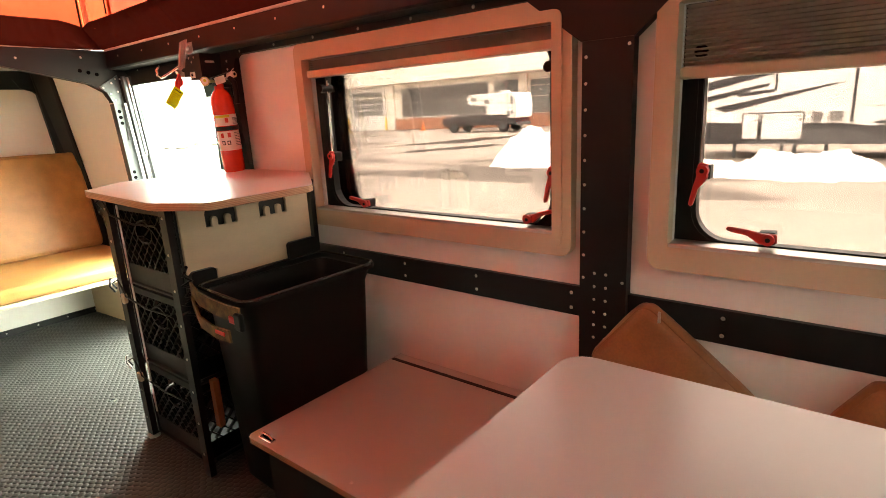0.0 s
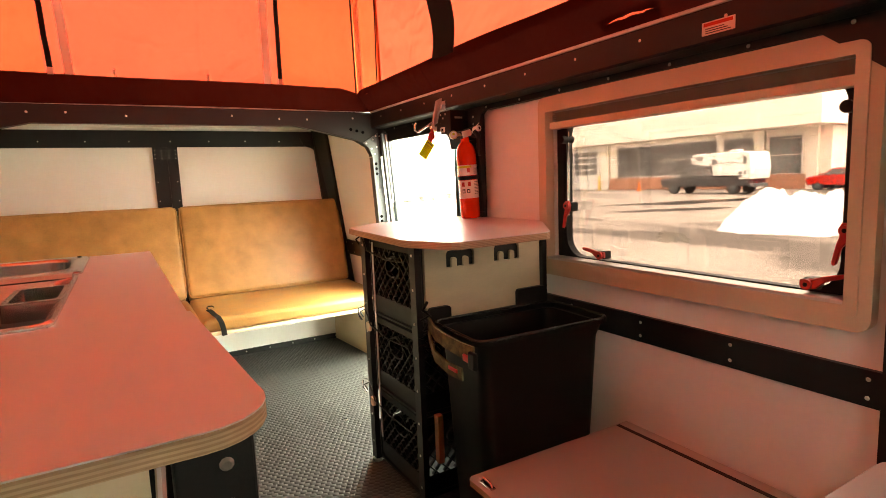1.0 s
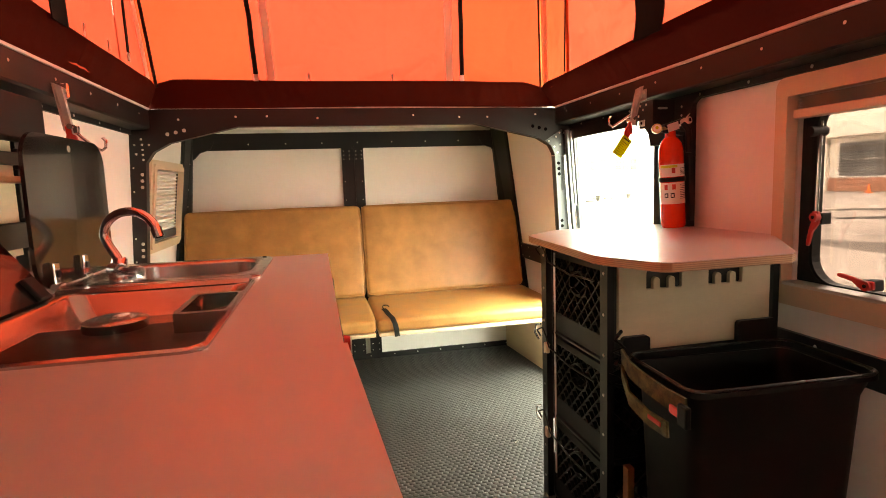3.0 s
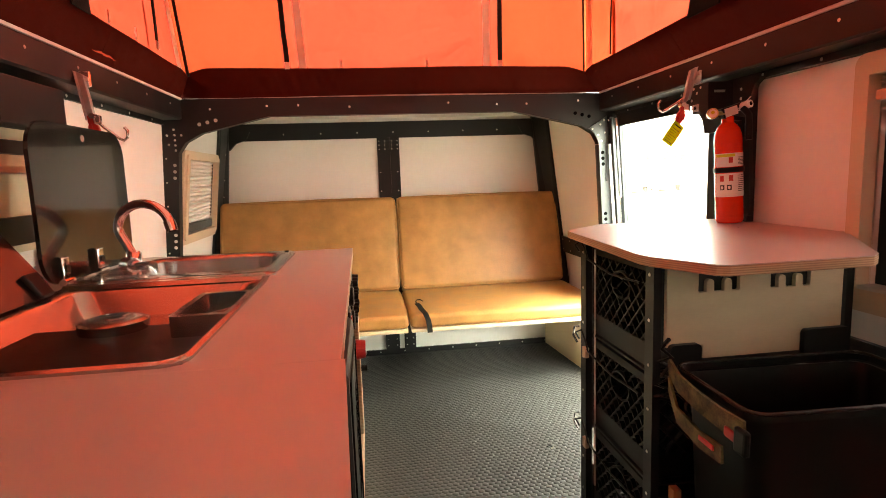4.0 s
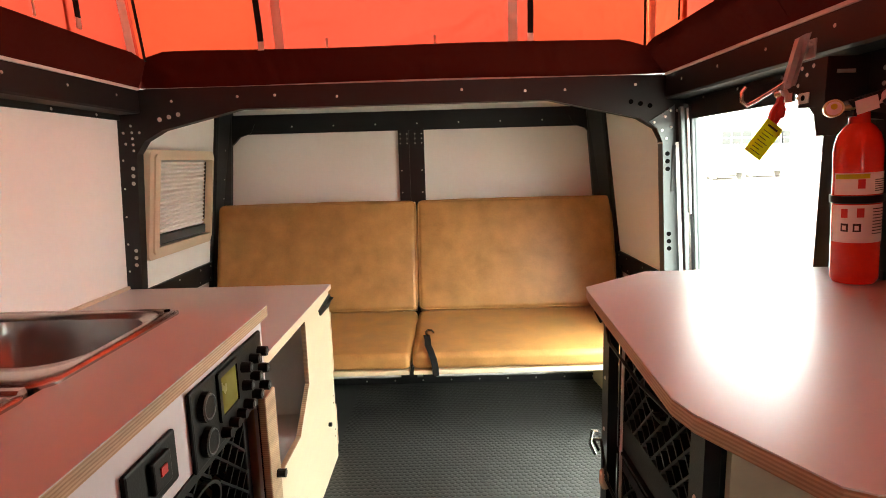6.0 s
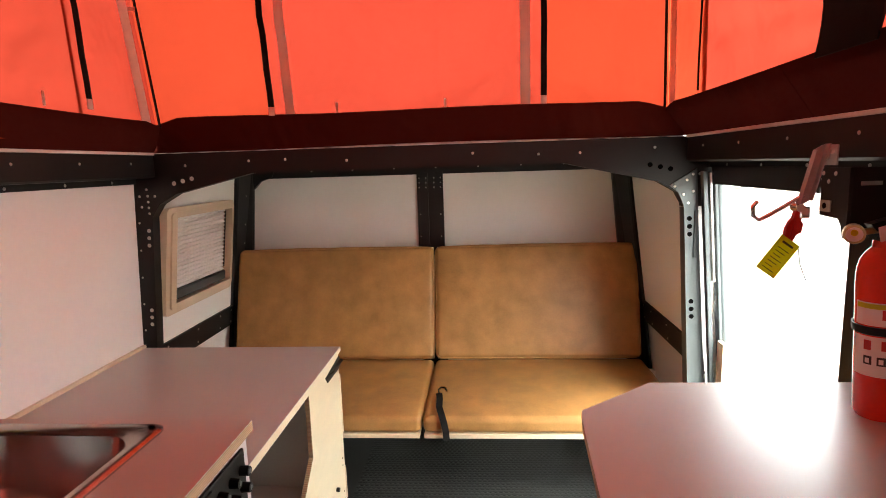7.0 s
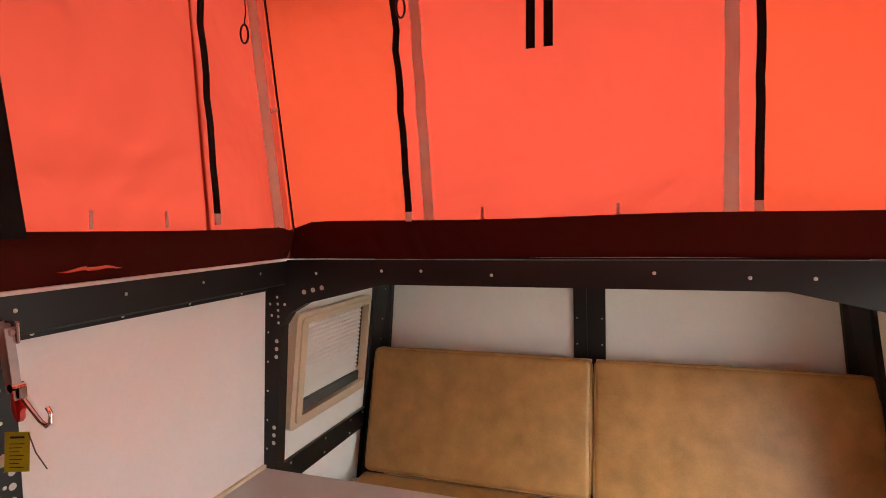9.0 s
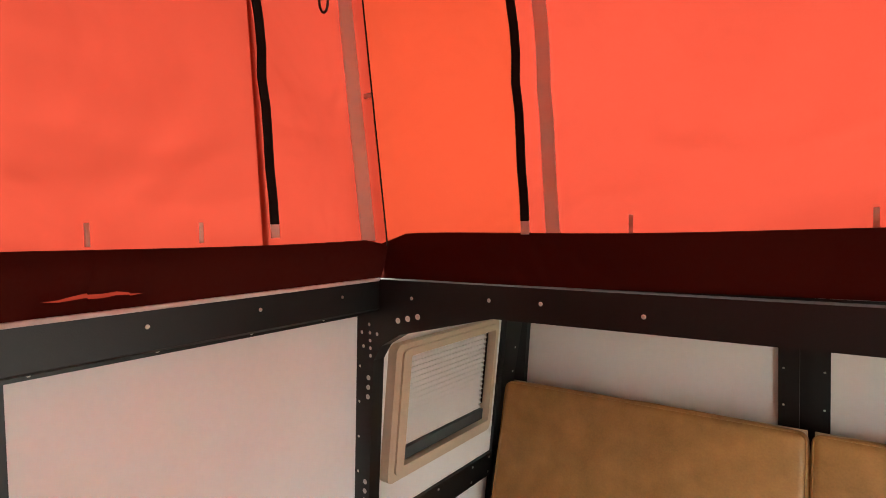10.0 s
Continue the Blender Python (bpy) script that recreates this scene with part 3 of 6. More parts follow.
def side_window(name, w, blind_low, label, latches):
    y0, y1, z0, z1 = w
    win = tagged(part(name, ring(rounded(y0 - 0.05, y1 + 0.045, z0 - 0.056, z1 + 0.052, 0.03), rounded(y0, y1, z0, z1, 0.002), "x", WR - 0.032, WR + 0.005), CREAM_PLASTIC), label, "window", kind="structure")
    part("trim_lip", ring(rounded(y0 - 0.025, y1 + 0.02, z0 - 0.028, z1 + 0.026, 0.02), rounded(y0 + 0.001, y1 - 0.001, z0 + 0.001, z1 - 0.001, 0.004), "x", WR - 0.038, WR - 0.030), CREAM_PLASTIC, win)
    part("window_frame", ring(rounded(y0 + 0.001, y1 - 0.001, z0 + 0.001, z1 - 0.001, 0.004), rounded(y0 + 0.026, y1 - 0.034, z0 + 0.007, z1 - 0.02, 0.075), "x", WR + 0.018, WR + 0.04), BLACK_PLASTIC, win, "black rubber window frame with rounded corners")
    part("window_seal", ring(rounded(y0 + 0.024, y1 - 0.032, z0 + 0.006, z1 - 0.018, 0.075), rounded(y0 + 0.034, y1 - 0.044, z0 + 0.013, z1 - 0.026, 0.07), "x", WR + 0.020, WR + 0.048), BLACK_PLASTIC, win)
    part("window_sill", box(WR - 0.036, WR + 0.018, y0 + 0.002, y1 - 0.002, z0 - 0.004, z0 + 0.010, 0.002), RIVET, win, "bright aluminium sill rail")
    part("pane", box(WR + 0.050, WR + 0.054, y0 + 0.01, y1 - 0.01, z0 + 0.006, z1 - 0.006), WINDOW, win)
    part("slide_rod", cyl((WR + 0.022, y1 - 0.05, z0 + 0.16), (WR + 0.032, y1 - 0.045, z1 - 0.06), 0.005, 10), CHROME, win)
    for yy in (y0 + 0.03, y1 - 0.04):
        part("hinge_knob", cyl((WR + 0.0, yy, z1 - 0.10), (WR + 0.05, yy, z1 - 0.10), 0.014, 14), BLACK_PLASTIC, win)
    n = max(3, int((z1 - blind_low) / 0.011))
    for i in range(n):
        a = blind_low + 0.024 + (z1 - blind_low - 0.03) * i / n
        h = (z1 - blind_low - 0.03) / n
        part("blind_pleat", prism([(WR - 0.012, a), (WR + 0.012, a + h * 0.5), (WR - 0.012, a + h), (WR - 0.008, a + h), (WR + 0.016, a + h * 0.5), (WR - 0.008, a)], "y", y0 + 0.006, y1 - 0.006), BLIND, win)
    part("blind_bar", box(WR - 0.022, WR + 0.018, y0 + 0.004, y1 - 0.004, blind_low, blind_low + 0.024, 0.004), CREAM_PLASTIC, win, "cream pull bar of the pleated blind")
    for y, z, turn in latches:
        latch(win, y, z, turn)
    return win


side_window("window_1", W1, 1.228, "wide awning window with cream trim and red levers", [(1.625, 0.955, -90), (1.475, 0.797, -4), (0.83, 0.795, 176), (0.760, 0.92, -90)])
side_window("window_2", W2, 1.135, "awning window with its pleated blind part lowered", [(0.395, 0.935, -90), (0.262, 0.797, -4), (-0.40, 0.80, 176)])

# vent window in the nose, its blind drawn
y0, y1, z0, z1 = VENT
vent = tagged(part("window_3", ring(rounded(y0 - 0.064, y1 + 0.03, z0 - 0.044, z1 + 0.04, 0.025), rounded(y0, y1, z0, z1, 0.004), "x", WL - 0.005, WL + 0.034), CREAM_PLASTIC), "small window with cream trim and drawn pleated blind", "window", kind="structure")
part("trim_lip", ring(rounded(y0 - 0.036, y1 + 0.018, z0 - 0.024, z1 + 0.022, 0.02), rounded(y0 + 0.001, y1 - 0.001, z0 + 0.001, z1 - 0.001, 0.006), "x", WL + 0.033, WL + 0.042), CREAM_PLASTIC, vent)
for i in range(17):
    h = (z1 - z0 - 0.05) / 17
    a = z0 + 0.05 + i * h
    part("blind_pleat", prism([(WL + 0.006, a), (WL + 0.022, a + h * 0.5), (WL + 0.006, a + h), (WL + 0.002, a + h), (WL + 0.018, a + h * 0.5), (WL + 0.002, a)], "y", y0 + 0.004, y1 - 0.03), WHITE_PANEL, vent)
part("blind_bar", box(WL + 0.002, WL + 0.022, y0 + 0.004, y1 - 0.012, z0 + 0.006, z0 + 0.048, 0.003), GREY_METAL, vent, "grey bottom bar of the blind")
part("bead_chain", box(WL + 0.012, WL + 0.017, y1 - 0.022, y1 - 0.016, z0 + 0.07, z1 - 0.01), BLACK_PLASTIC, vent)
part("backing", box(WL - WALL_T, WL - WALL_T + 0.006, y0 + 0.002, y1 - 0.002, z0 + 0.002, z1 - 0.002), SMOKE, vent)
lean_nose(vent, -1)


# ---- tent ----
def cloth(p00, p10, p11, p01, nu, nv, amp, seed, bm=None, folds=()):
    """A sheet between four corners that sags and creases a little; folds: sharp creases as (u, v, u, v, height)."""
    b = bmesh.new()
    a, c, d, e = (Vector(p) for p in (p00, p10, p11, p01))
    nrm = (c - a).cross(e - a).normalized()
    wide, tall = (c - a).length, (e - a).length
    grid = []
    for j in range(nv + 1):
        v = j / nv
        row = []
        for i in range(nu + 1):
            u = i / nu
            p = (a * (1 - u) + c * u) * (1 - v) + (e * (1 - u) + d * u) * v
            s = min(1, 6 * min(u, 1 - u, v, 1 - v) + 0.05)
            w = noise.noise(Vector((p.x * 3 + seed, p.y * 3, p.z * 2.2))) + 0.55 * noise.noise(Vector((p.x * 6 + p.z * 6, p.y * 6 + p.z * 5 + seed, (p.z - p.x - p.y) * 1.6))) + 0.12 * noise.noise(Vector((p.x * 19 + p.z * 15, p.y * 19 + p.z * 15 + seed, (p.z - p.x - p.y) * 3)))
            rise = 0.0
            for u0, v0, u1, v1, h in folds:
                du, dv = (u1 - u0) * wide, (v1 - v0) * tall
                along = max(0.0, min(1.0, ((u - u0) * wide * du + (v - v0) * tall * dv) / (du * du + dv * dv)))
                off = math.hypot((u - u0) * wide - along * du, (v - v0) * tall - along * dv)
                rise += h * math.exp(-(off / 0.016) ** 2) * math.sin(math.pi * (0.1 + 0.8 * along))
            row.append(b.verts.new(p + nrm * (amp * s * w + rise * s)))
        grid.append(row)
    for r0, r1 in zip(grid, grid[1:]):
        for i in range(nu):
            b.faces.new((r0[i], r0[i + 1], r1[i + 1], r1[i]))
    return join(bm, b)


ROOF = 2.36
def tent_x(side, z):
    return (0.895 - 0.01 * (z - 1.56) / 0.8) if side > 0 else (-0.957 - 0.085 * (z - 1.56) / 0.8)
TF = 3.108
YB = -1.1
LR, LL = tent_x(1, ROOF), tent_x(-1, ROOF)
front_cuts = [-0.990, -0.525, 0.470, 0.930]
top_cuts = [LL - 0.035, -0.545, 0.473, LR + 0.035]
FOLDS_FRONT = [(0.60, 0.03, 0.86, 0.24, 0.009), (0.66, 0.02, 0.90, 0.16, -0.008), (0.72, 0.05, 0.93, 0.29, 0.007), (0.57, 0.08, 0.70, 0.10, 0.006), (0.30, 0.05, 0.55, 0.12, -0.005), (0.25, 0.30, 0.50, 0.26, 0.004),
               (0.63, 0.02, 0.64, 0.60, 0.004), (0.10, 0.16, 0.32, 0.20, 0.005), (0.42, 0.55, 0.62, 0.50, -0.004), (0.82, 0.34, 0.95, 0.45, 0.006)]
FOLDS_SIDE = [(0.80, 0.10, 0.99, 0.22, 0.008), (0.84, 0.30, 0.98, 0.24, -0.007), (0.70, 0.08, 0.90, 0.06, 0.006), (0.62, 0.26, 0.80, 0.36, 0.007), (0.86, 0.45, 0.99, 0.52, 0.006), (0.72, 0.55, 0.86, 0.48, -0.006), (0.90, 0.12, 0.97, 0.40, 0.005)]
tent_front = structure("tent_front", cloth((front_cuts[1], TF, 1.50), (front_cuts[2], TF, 1.50), (top_cuts[2], TF, ROOF), (top_cuts[1], TF, ROOF), 110, 96, 0.013, 3, folds=FOLDS_FRONT), TENT_RED, "orange-red translucent tent cloth with black straps", "tent wall", True)
for i in (0, 2):
    part("tent_panel", cloth((front_cuts[i], TF, 1.50), (front_cuts[i + 1], TF, 1.50), (top_cuts[i + 1], TF, ROOF), (top_cuts[i], TF, ROOF), 18, 28, 0.010, 8 + i), TENT_GOLD, tent_front, "orange side panel of the tent cloth", True)
tent_left = structure("tent_left", cloth((-0.945, 2.70, 1.54), (-0.957, TF, 1.54), (LL, TF, ROOF), (-0.965, 2.68, ROOF), 14, 28, 0.010, 21), TENT_RED, "orange-red translucent tent cloth with black straps", "tent wall", True)
part("tent_panel", cloth((-0.949, YB, 1.55), (-0.949, 2.716, 1.55), (-0.972, 2.690, ROOF), (-0.972, YB, ROOF), 150, 48, 0.014, 27, folds=FOLDS_SIDE), TENT_RED, tent_left, "", True)
tent_right = structure("tent_right", cloth((0.895, 2.79, 1.54), (0.895, TF, 1.54), (LR, TF, ROOF), (LR, 2.79, ROOF), 12, 28, 0.008, 33), TENT_GOLD, "orange translucent tent cloth with a dark strip", "tent wall", True)
part("tent_panel", cloth((0.899, YB, 1.55), (0.899, 2.82, 1.55), (LR + 0.004, 2.82, ROOF), (LR + 0.004, YB, ROOF), 120, 48, 0.014, 39, folds=FOLDS_SIDE), TENT_RED, tent_right, "", True)
structure("tent_rear", cloth((-0.957, YB, 1.40), (0.895, YB, 1.40), (LR, YB, ROOF), (LL, YB, ROOF), 30, 20, 0.012, 44), TENT_RED, "orange-red translucent tent cloth", "tent wall", True)
structure("ceiling_roof", box(WL, WR, REAR, 3.3, ROOF, ROOF + 0.05), WHITE_PANEL, "white underside of the lifted roof", "ceiling")
structure("ceiling_rear", box(WL, WR, REAR, 0.58, 1.4585, 1.485), WHITE_PANEL, "white underside of the bed platform at the rear", "ceiling")


# dark skirt: front with dropped corners, and the two sides
def skirt(name, spine, tops, label, slit=None):
    """spine: foot points; tops: the matching upper points; slit: how far a vent slit gapes at each point."""
    b = bmesh.new()
    slit = slit or [0.0] * len(spine)
    def level(f, gape=0.0):
        return [b.verts.new(Vector(p).lerp(Vector(q), f) + Vector((0.0, 0.0, g * gape + 0.002 * math.sin(17 * i) * (0 < f < 1)))) for i, (p, q, g) in enumerate(zip(spine, tops, slit))]
    lo, under, over, mid, hi = level(0), level(0.3), level(0.3, 1.0), level(0.65), level(1)
    for u, v in ((lo, under), (over, mid), (mid, hi)):
        for i in range(len(u) - 1):
            b.faces.new((u[i], u[i + 1], v[i + 1], v[i]))
    bmesh.ops.remove_doubles(b, verts=b.verts, dist=1e-5)
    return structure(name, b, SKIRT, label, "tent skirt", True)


xs = [-0.955, -0.935, -0.86] + span(-0.8, 0.78, 24) + [0.82, 0.875, 0.893, 0.932]
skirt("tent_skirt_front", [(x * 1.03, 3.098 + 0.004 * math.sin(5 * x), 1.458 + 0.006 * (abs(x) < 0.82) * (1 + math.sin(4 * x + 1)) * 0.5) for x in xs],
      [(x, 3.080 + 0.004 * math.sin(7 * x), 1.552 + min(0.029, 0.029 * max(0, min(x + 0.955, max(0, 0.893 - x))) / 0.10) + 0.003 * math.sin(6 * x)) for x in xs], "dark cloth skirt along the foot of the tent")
SLITS = (2.37, 1.25)
ys = sorted([3.095, 3.05, 3.0] + span(2.9, YB, 60) + [y + d for y in SLITS for d in span(-0.08, 0.08, 8)], reverse=True)
gape = [max(0.0, max(0.008 * (1 - ((y - c) / 0.08) ** 2) for c in SLITS)) for y in ys]
for nm, k in (("left", -1), ("right", 1)):
    foot = -0.976 if k < 0 else 0.961
    top = -0.926 if k < 0 else 0.872
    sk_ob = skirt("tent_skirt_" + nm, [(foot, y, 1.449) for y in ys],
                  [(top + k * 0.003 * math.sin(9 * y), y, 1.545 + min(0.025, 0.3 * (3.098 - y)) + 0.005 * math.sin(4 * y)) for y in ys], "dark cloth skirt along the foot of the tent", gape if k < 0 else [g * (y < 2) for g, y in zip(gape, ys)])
    for c in SLITS[k > 0:]:
        lay = bmesh.new()
        lay.faces.new([lay.verts.new((foot + (top - foot) * f + k * 0.009, c + d, 1.449 + 0.12 * f)) for f, d in ((0.1, -0.10), (0.1, 0.10), (0.48, 0.10), (0.48, -0.10))])
        part("slit_cloth", lay, SLIT_CLOTH, sk_ob, "orange cloth, coloured darker for shade, showing through the slit")


# straps and seams on the tent
def tent_strap(parent, pts, wide, across, tab):
    part("strap", strap(pts, wide, 0.004, across), BLACK_WEB, parent, "black webbing strap")
    if tab:
        p = Vector(pts[0])
        part("strap_tab", strap([p + Vector((0, 0, -0.03)), p + Vector((0, 0, 0.002))], wide, 0.003, across), TENT_SEAM, parent, "faded cloth tab at the strap's foot")


def wavy(x0, z0, x1, z1, n, amp):
    return [(x0 + (x1 - x0) * i / n + amp * math.sin(2.2 * i) * (i / n), z0 + (z1 - z0) * i / n) for i in range(n + 1)]


tent_strap(tent_front, [(x, TF - 0.026, z) for x, z in wavy(-0.505, 1.607, -0.545, ROOF, 12, 0.007)], 0.021, (1, 0, 0), True)
tent_strap(tent_front, [(x, TF - 0.026, z) for x, z in wavy(0.463, 1.61, 0.468, ROOF, 12, 0.003)], 0.021, (1, 0, 0), True)
tent_strap(tent_left, [(-0.918, y, z) for y, z in wavy(2.712, 1.61, 2.668, ROOF, 12, 0.008)], 0.021, (0, 1, 0), True)
tent_strap(tent_left, [(tent_x(-1, z) + 0.03, TF - 0.03, z) for z in span(1.548, ROOF, 8)], 0.020, (1, -1, 0), False)
tent_strap(tent_right, [(tent_x(1, z) - 0.02, TF - 0.02, z) for z in span(1.55, ROOF, 8)], 0.012, (1, 1, 0), False)
tent_strap(tent_right, [(tent_x(1, z) - 0.02, 2.79 + 0.01 * math.sin(9 * z), z) for z in span(1.575, ROOF, 12)], 0.006, (0, 1, 0), False)
tent_strap(tent_right, [(tent_x(1, z) - 0.022, 2.168 - 0.038 * math.sin(11 * (z - 1.5)) - 0.05 * (z - 1.56), z) for z in span(1.56, ROOF, 28)], 0.165, (0, 1, 0), False)
tent_strap(tent_left, [(-0.920, 2.16 - 0.10 * (z - 1.56), z) for z in span(1.56, ROOF, 10)], 0.10, (0, 1, 0), False)
part("seam", strap([(x, TF - 0.022, z) for x, z in wavy(-0.438, 1.57, -0.478, ROOF, 12, 0.004)], 0.032, 0.002, (1, 0, 0)), TENT_SEAM, tent_front, "paler doubled seam")
part("seam", strap([(x, TF - 0.022, z) for x, z in wavy(0.400, 1.575, 0.402, ROOF, 12, 0.003)], 0.034, 0.002, (1, 0, 0)), TENT_SEAM, tent_front, "paler doubled seam")
part("seam", strap([(tent_x(-1, z) + 0.018, 3.02 + 0.0 * z, z) for z in span(1.565, ROOF, 8)], 0.05, 0.002, (0, 1, 0)), TENT_SEAM, tent_left, "paler doubled seam")
part("seam", strap([(tent_x(1, z) - 0.014, 3.03, z) for z in span(1.565, ROOF, 8)], 0.045, 0.002, (0, 1, 0)), TENT_SEAM, tent_right, "paler doubled seam")
part("strap_keeper", box(-1.035, -0.97, TF - 0.034, TF - 0.028, 1.958, 1.97), TENT_SEAM, tent_left)
for y in (2.55, 2.35):
    part("seam_peg", strap([(-0.930, y, z) for z in span(1.575, 1.615, 3)], 0.008, 0.002, (0, 1, 0)), TENT_SEAM, tent_left)
for x in (-0.27, 0.12):
    part("seam_peg", strap([(x, TF - 0.014, z) for z in span(1.575, 1.615, 3)], 0.008, 0.002, (1, 0, 0)), TENT_SEAM, tent_front)


# ---- soft shapes ----
def soft_box(hx, hy, hz, r, puff=0.0, n=10, seed=0):
    """A box with half sizes, rounded edges, and faces that swell in the middle."""
    def steps(h):
        return [-h, -h + 0.3 * r, -h + 0.65 * r] + span(-h + r, h - r, n) + [h - 0.65 * r, h - 0.3 * r, h]
    H = (hx, hy, hz)
    b = bmesh.new()
    for ax in range(3):
        u, v = (ax + 1) % 3, (ax + 2) % 3
        for side in (-1, 1):
            us, vs = steps(H[u]), steps(H[v])
            grid = []
            for q in vs:
                row = []
                for p in us:
                    c = [0, 0, 0]
                    c[ax], c[u], c[v] = side * H[ax], p, q
                    inner = [max(-H[i] + r, min(H[i] - r, c[i])) for i in range(3)]
                    d = Vector([c[i] - inner[i] for i in range(3)])
                    pos = Vector(inner) + d.normalized() * r
                    s = (1 - (p / H[u]) ** 4) * (1 - (q / H[v]) ** 4)
                    w = 1 + 0.5 * noise.noise(Vector((p * 9 + seed, q * 9, side + ax)))
                    pos[ax] += side * puff * s * w
                    row.append(b.verts.new(pos))
                grid.append(row)
            for a, c in zip(grid, grid[1:]):
                for i in range(len(a) - 1):
                    b.faces.new((a[i], a[i + 1], c[i + 1], c[i]))
    bmesh.ops.remove_doubles(b, verts=b.verts, dist=1e-5)
    return b


def welt(hx, hy, at_z, r, m):
    """A thin piped seam round a cushion."""
    pts = [(x, y, at_z) for x, y in rounded(-hx, hx, -hy, hy, r, 5)]
    pts.append(pts[0])
    return moved(tube(pts, 0.0028, 6), m)


# ---- sofa in the nose ----
sofa = thing("sofa", (0, 3.45, 0), "tan leatherette sofa on pale plywood boards", "sofa")
lean = math.degrees(math.atan2(0.158, 0.548))
for i, (x0, x1) in enumerate(((-1.050, -0.015), (-0.005, 1.012))):
    w = (x1 - x0) / 2
    m = pose((x0 + x1) / 2, 3.742 + 0.079 + 0.032, 0.41 + 0.272, -lean)
    c = part("backrest", moved(soft_box(w, 0.032, 0.287, 0.024, 0.007, 14, 5 + i), m), LEATHER, sofa, "", True)
    part("piping", welt(w - 0.003, 0.284, -0.026, 0.03, m @ pose(0, 0, 0, -90)), LEATHER, c)
    part("back_board", moved(box(-w + 0.004, w - 0.004, 0.034, 0.046, -0.29, 0.292, 0.002), m), CREAM_PLY, sofa, "pale plywood back board")
    m = pose((x0 + x1) / 2, 3.43, 0.378)
    c = part("seat", moved(soft_box(w, 0.325, 0.034, 0.022, 0.006, 14, 9 + i), m), LEATHER, sofa, "", True)
    part("piping", welt(w - 0.004, 0.321, -0.024, 0.03, m), LEATHER, c)
    part("seat_board", box(x0 + 0.004, x1 - 0.004, 3.098, 3.80, 0.327, 0.344, 0.002), CREAM_PLY, sofa, "pale plywood seat board")
part("side_panel", prism([(0.902, 3.79), (0.950, 3.15), (0.964, 3.15), (0.916, 3.79)], "z", 0.0, 0.327), CREAM_PLY, sofa, "pale plywood side panel")
part("side_panel", box(-0.96, -0.945, 3.41, 3.79, 0.0, 0.327), CREAM_PLY, sofa)
belt = thing("seat_belt", (0.05, 3.2, 0.41), "black webbing strap with a wire hook lying on the seat", "strap")
part("webbing", strap([(0.045, 3.30, 0.425), (0.052, 3.24, 0.426), (0.055, 3.17, 0.425), (0.068, 3.115, 0.418), (0.078, 3.095, 0.395), (0.085, 3.09, 0.36), (0.087, 3.088, 0.325)], 0.026, 0.003, (1, 0.15, 0)), BLACK_WEB, belt)
part("hook", tube([(0.045, 3.30, 0.427), (0.04, 3.32, 0.432), (0.05, 3.34, 0.436), (0.068, 3.335, 0.436), (0.075, 3.315, 0.433)], 0.003, 8), BLACK_METAL, belt, "", True)


# ---- milk crates in their rack ----
def lattice(y0, y1, z0, z1, x, pitch, w, hole=True):
    """Diagonal bars in a frame in the plane across x, round an oval hand hole."""
    bm = None
    cy, cz = (y0 + y1) / 2, z0 + (z1 - z0) * 0.66
    span_y, span_z = y1 - y0, z1 - z0
    n = int((span_y + span_z) / pitch)
    for sgn in (1, -1):
        for i in range(1, n):
            t = i * pitch
            a = (min(t, span_y), max(0, t - span_y))
            b = (max(0, t - span_z), min(t, span_z))
            p, q = Vector((0, a[0], a[1])), Vector((0, b[0], b[1]))
            pieces = [(p, q)]
            if hole:
                pieces, m = [], 12
                run = None
                for k in range(m + 1):
                    c = p.lerp(q, k / m)
                    yy = y0 + c.y if sgn > 0 else y1 - c.y
                    inside = ((yy - cy) / 0.062) ** 2 + ((z0 + c.z - cz) / 0.042) ** 2 < 1
                    if not inside and run is None:
                        run = c
                    if (inside or k == m) and run is not None:
                        pieces.append((run, c))
                        run = None
            for u, v in pieces:
                if (v - u).length < 0.012:
                    continue
                f = lambda c: Vector((x, y0 + c.y if sgn > 0 else y1 - c.y, z0 + c.z))
                bm = strap([f(u), f(v)], 0.012, w, (1, 0, 0), bm)
    if hole:
        ringp = [(cy + 0.058 * math.cos(a), cz + 0.039 * math.sin(a)) for a in span(0, 2 * math.pi * 23 / 24, 24)]
        ringi = [(cy + 0.052 * math.cos(a), cz + 0.034 * math.sin(a)) for a in span(0, 2 * math.pi * 23 / 24, 24)]
        bm = ring(ringp, ringi, "x", x - 0.007, x + 0.007, bm)
    return bm


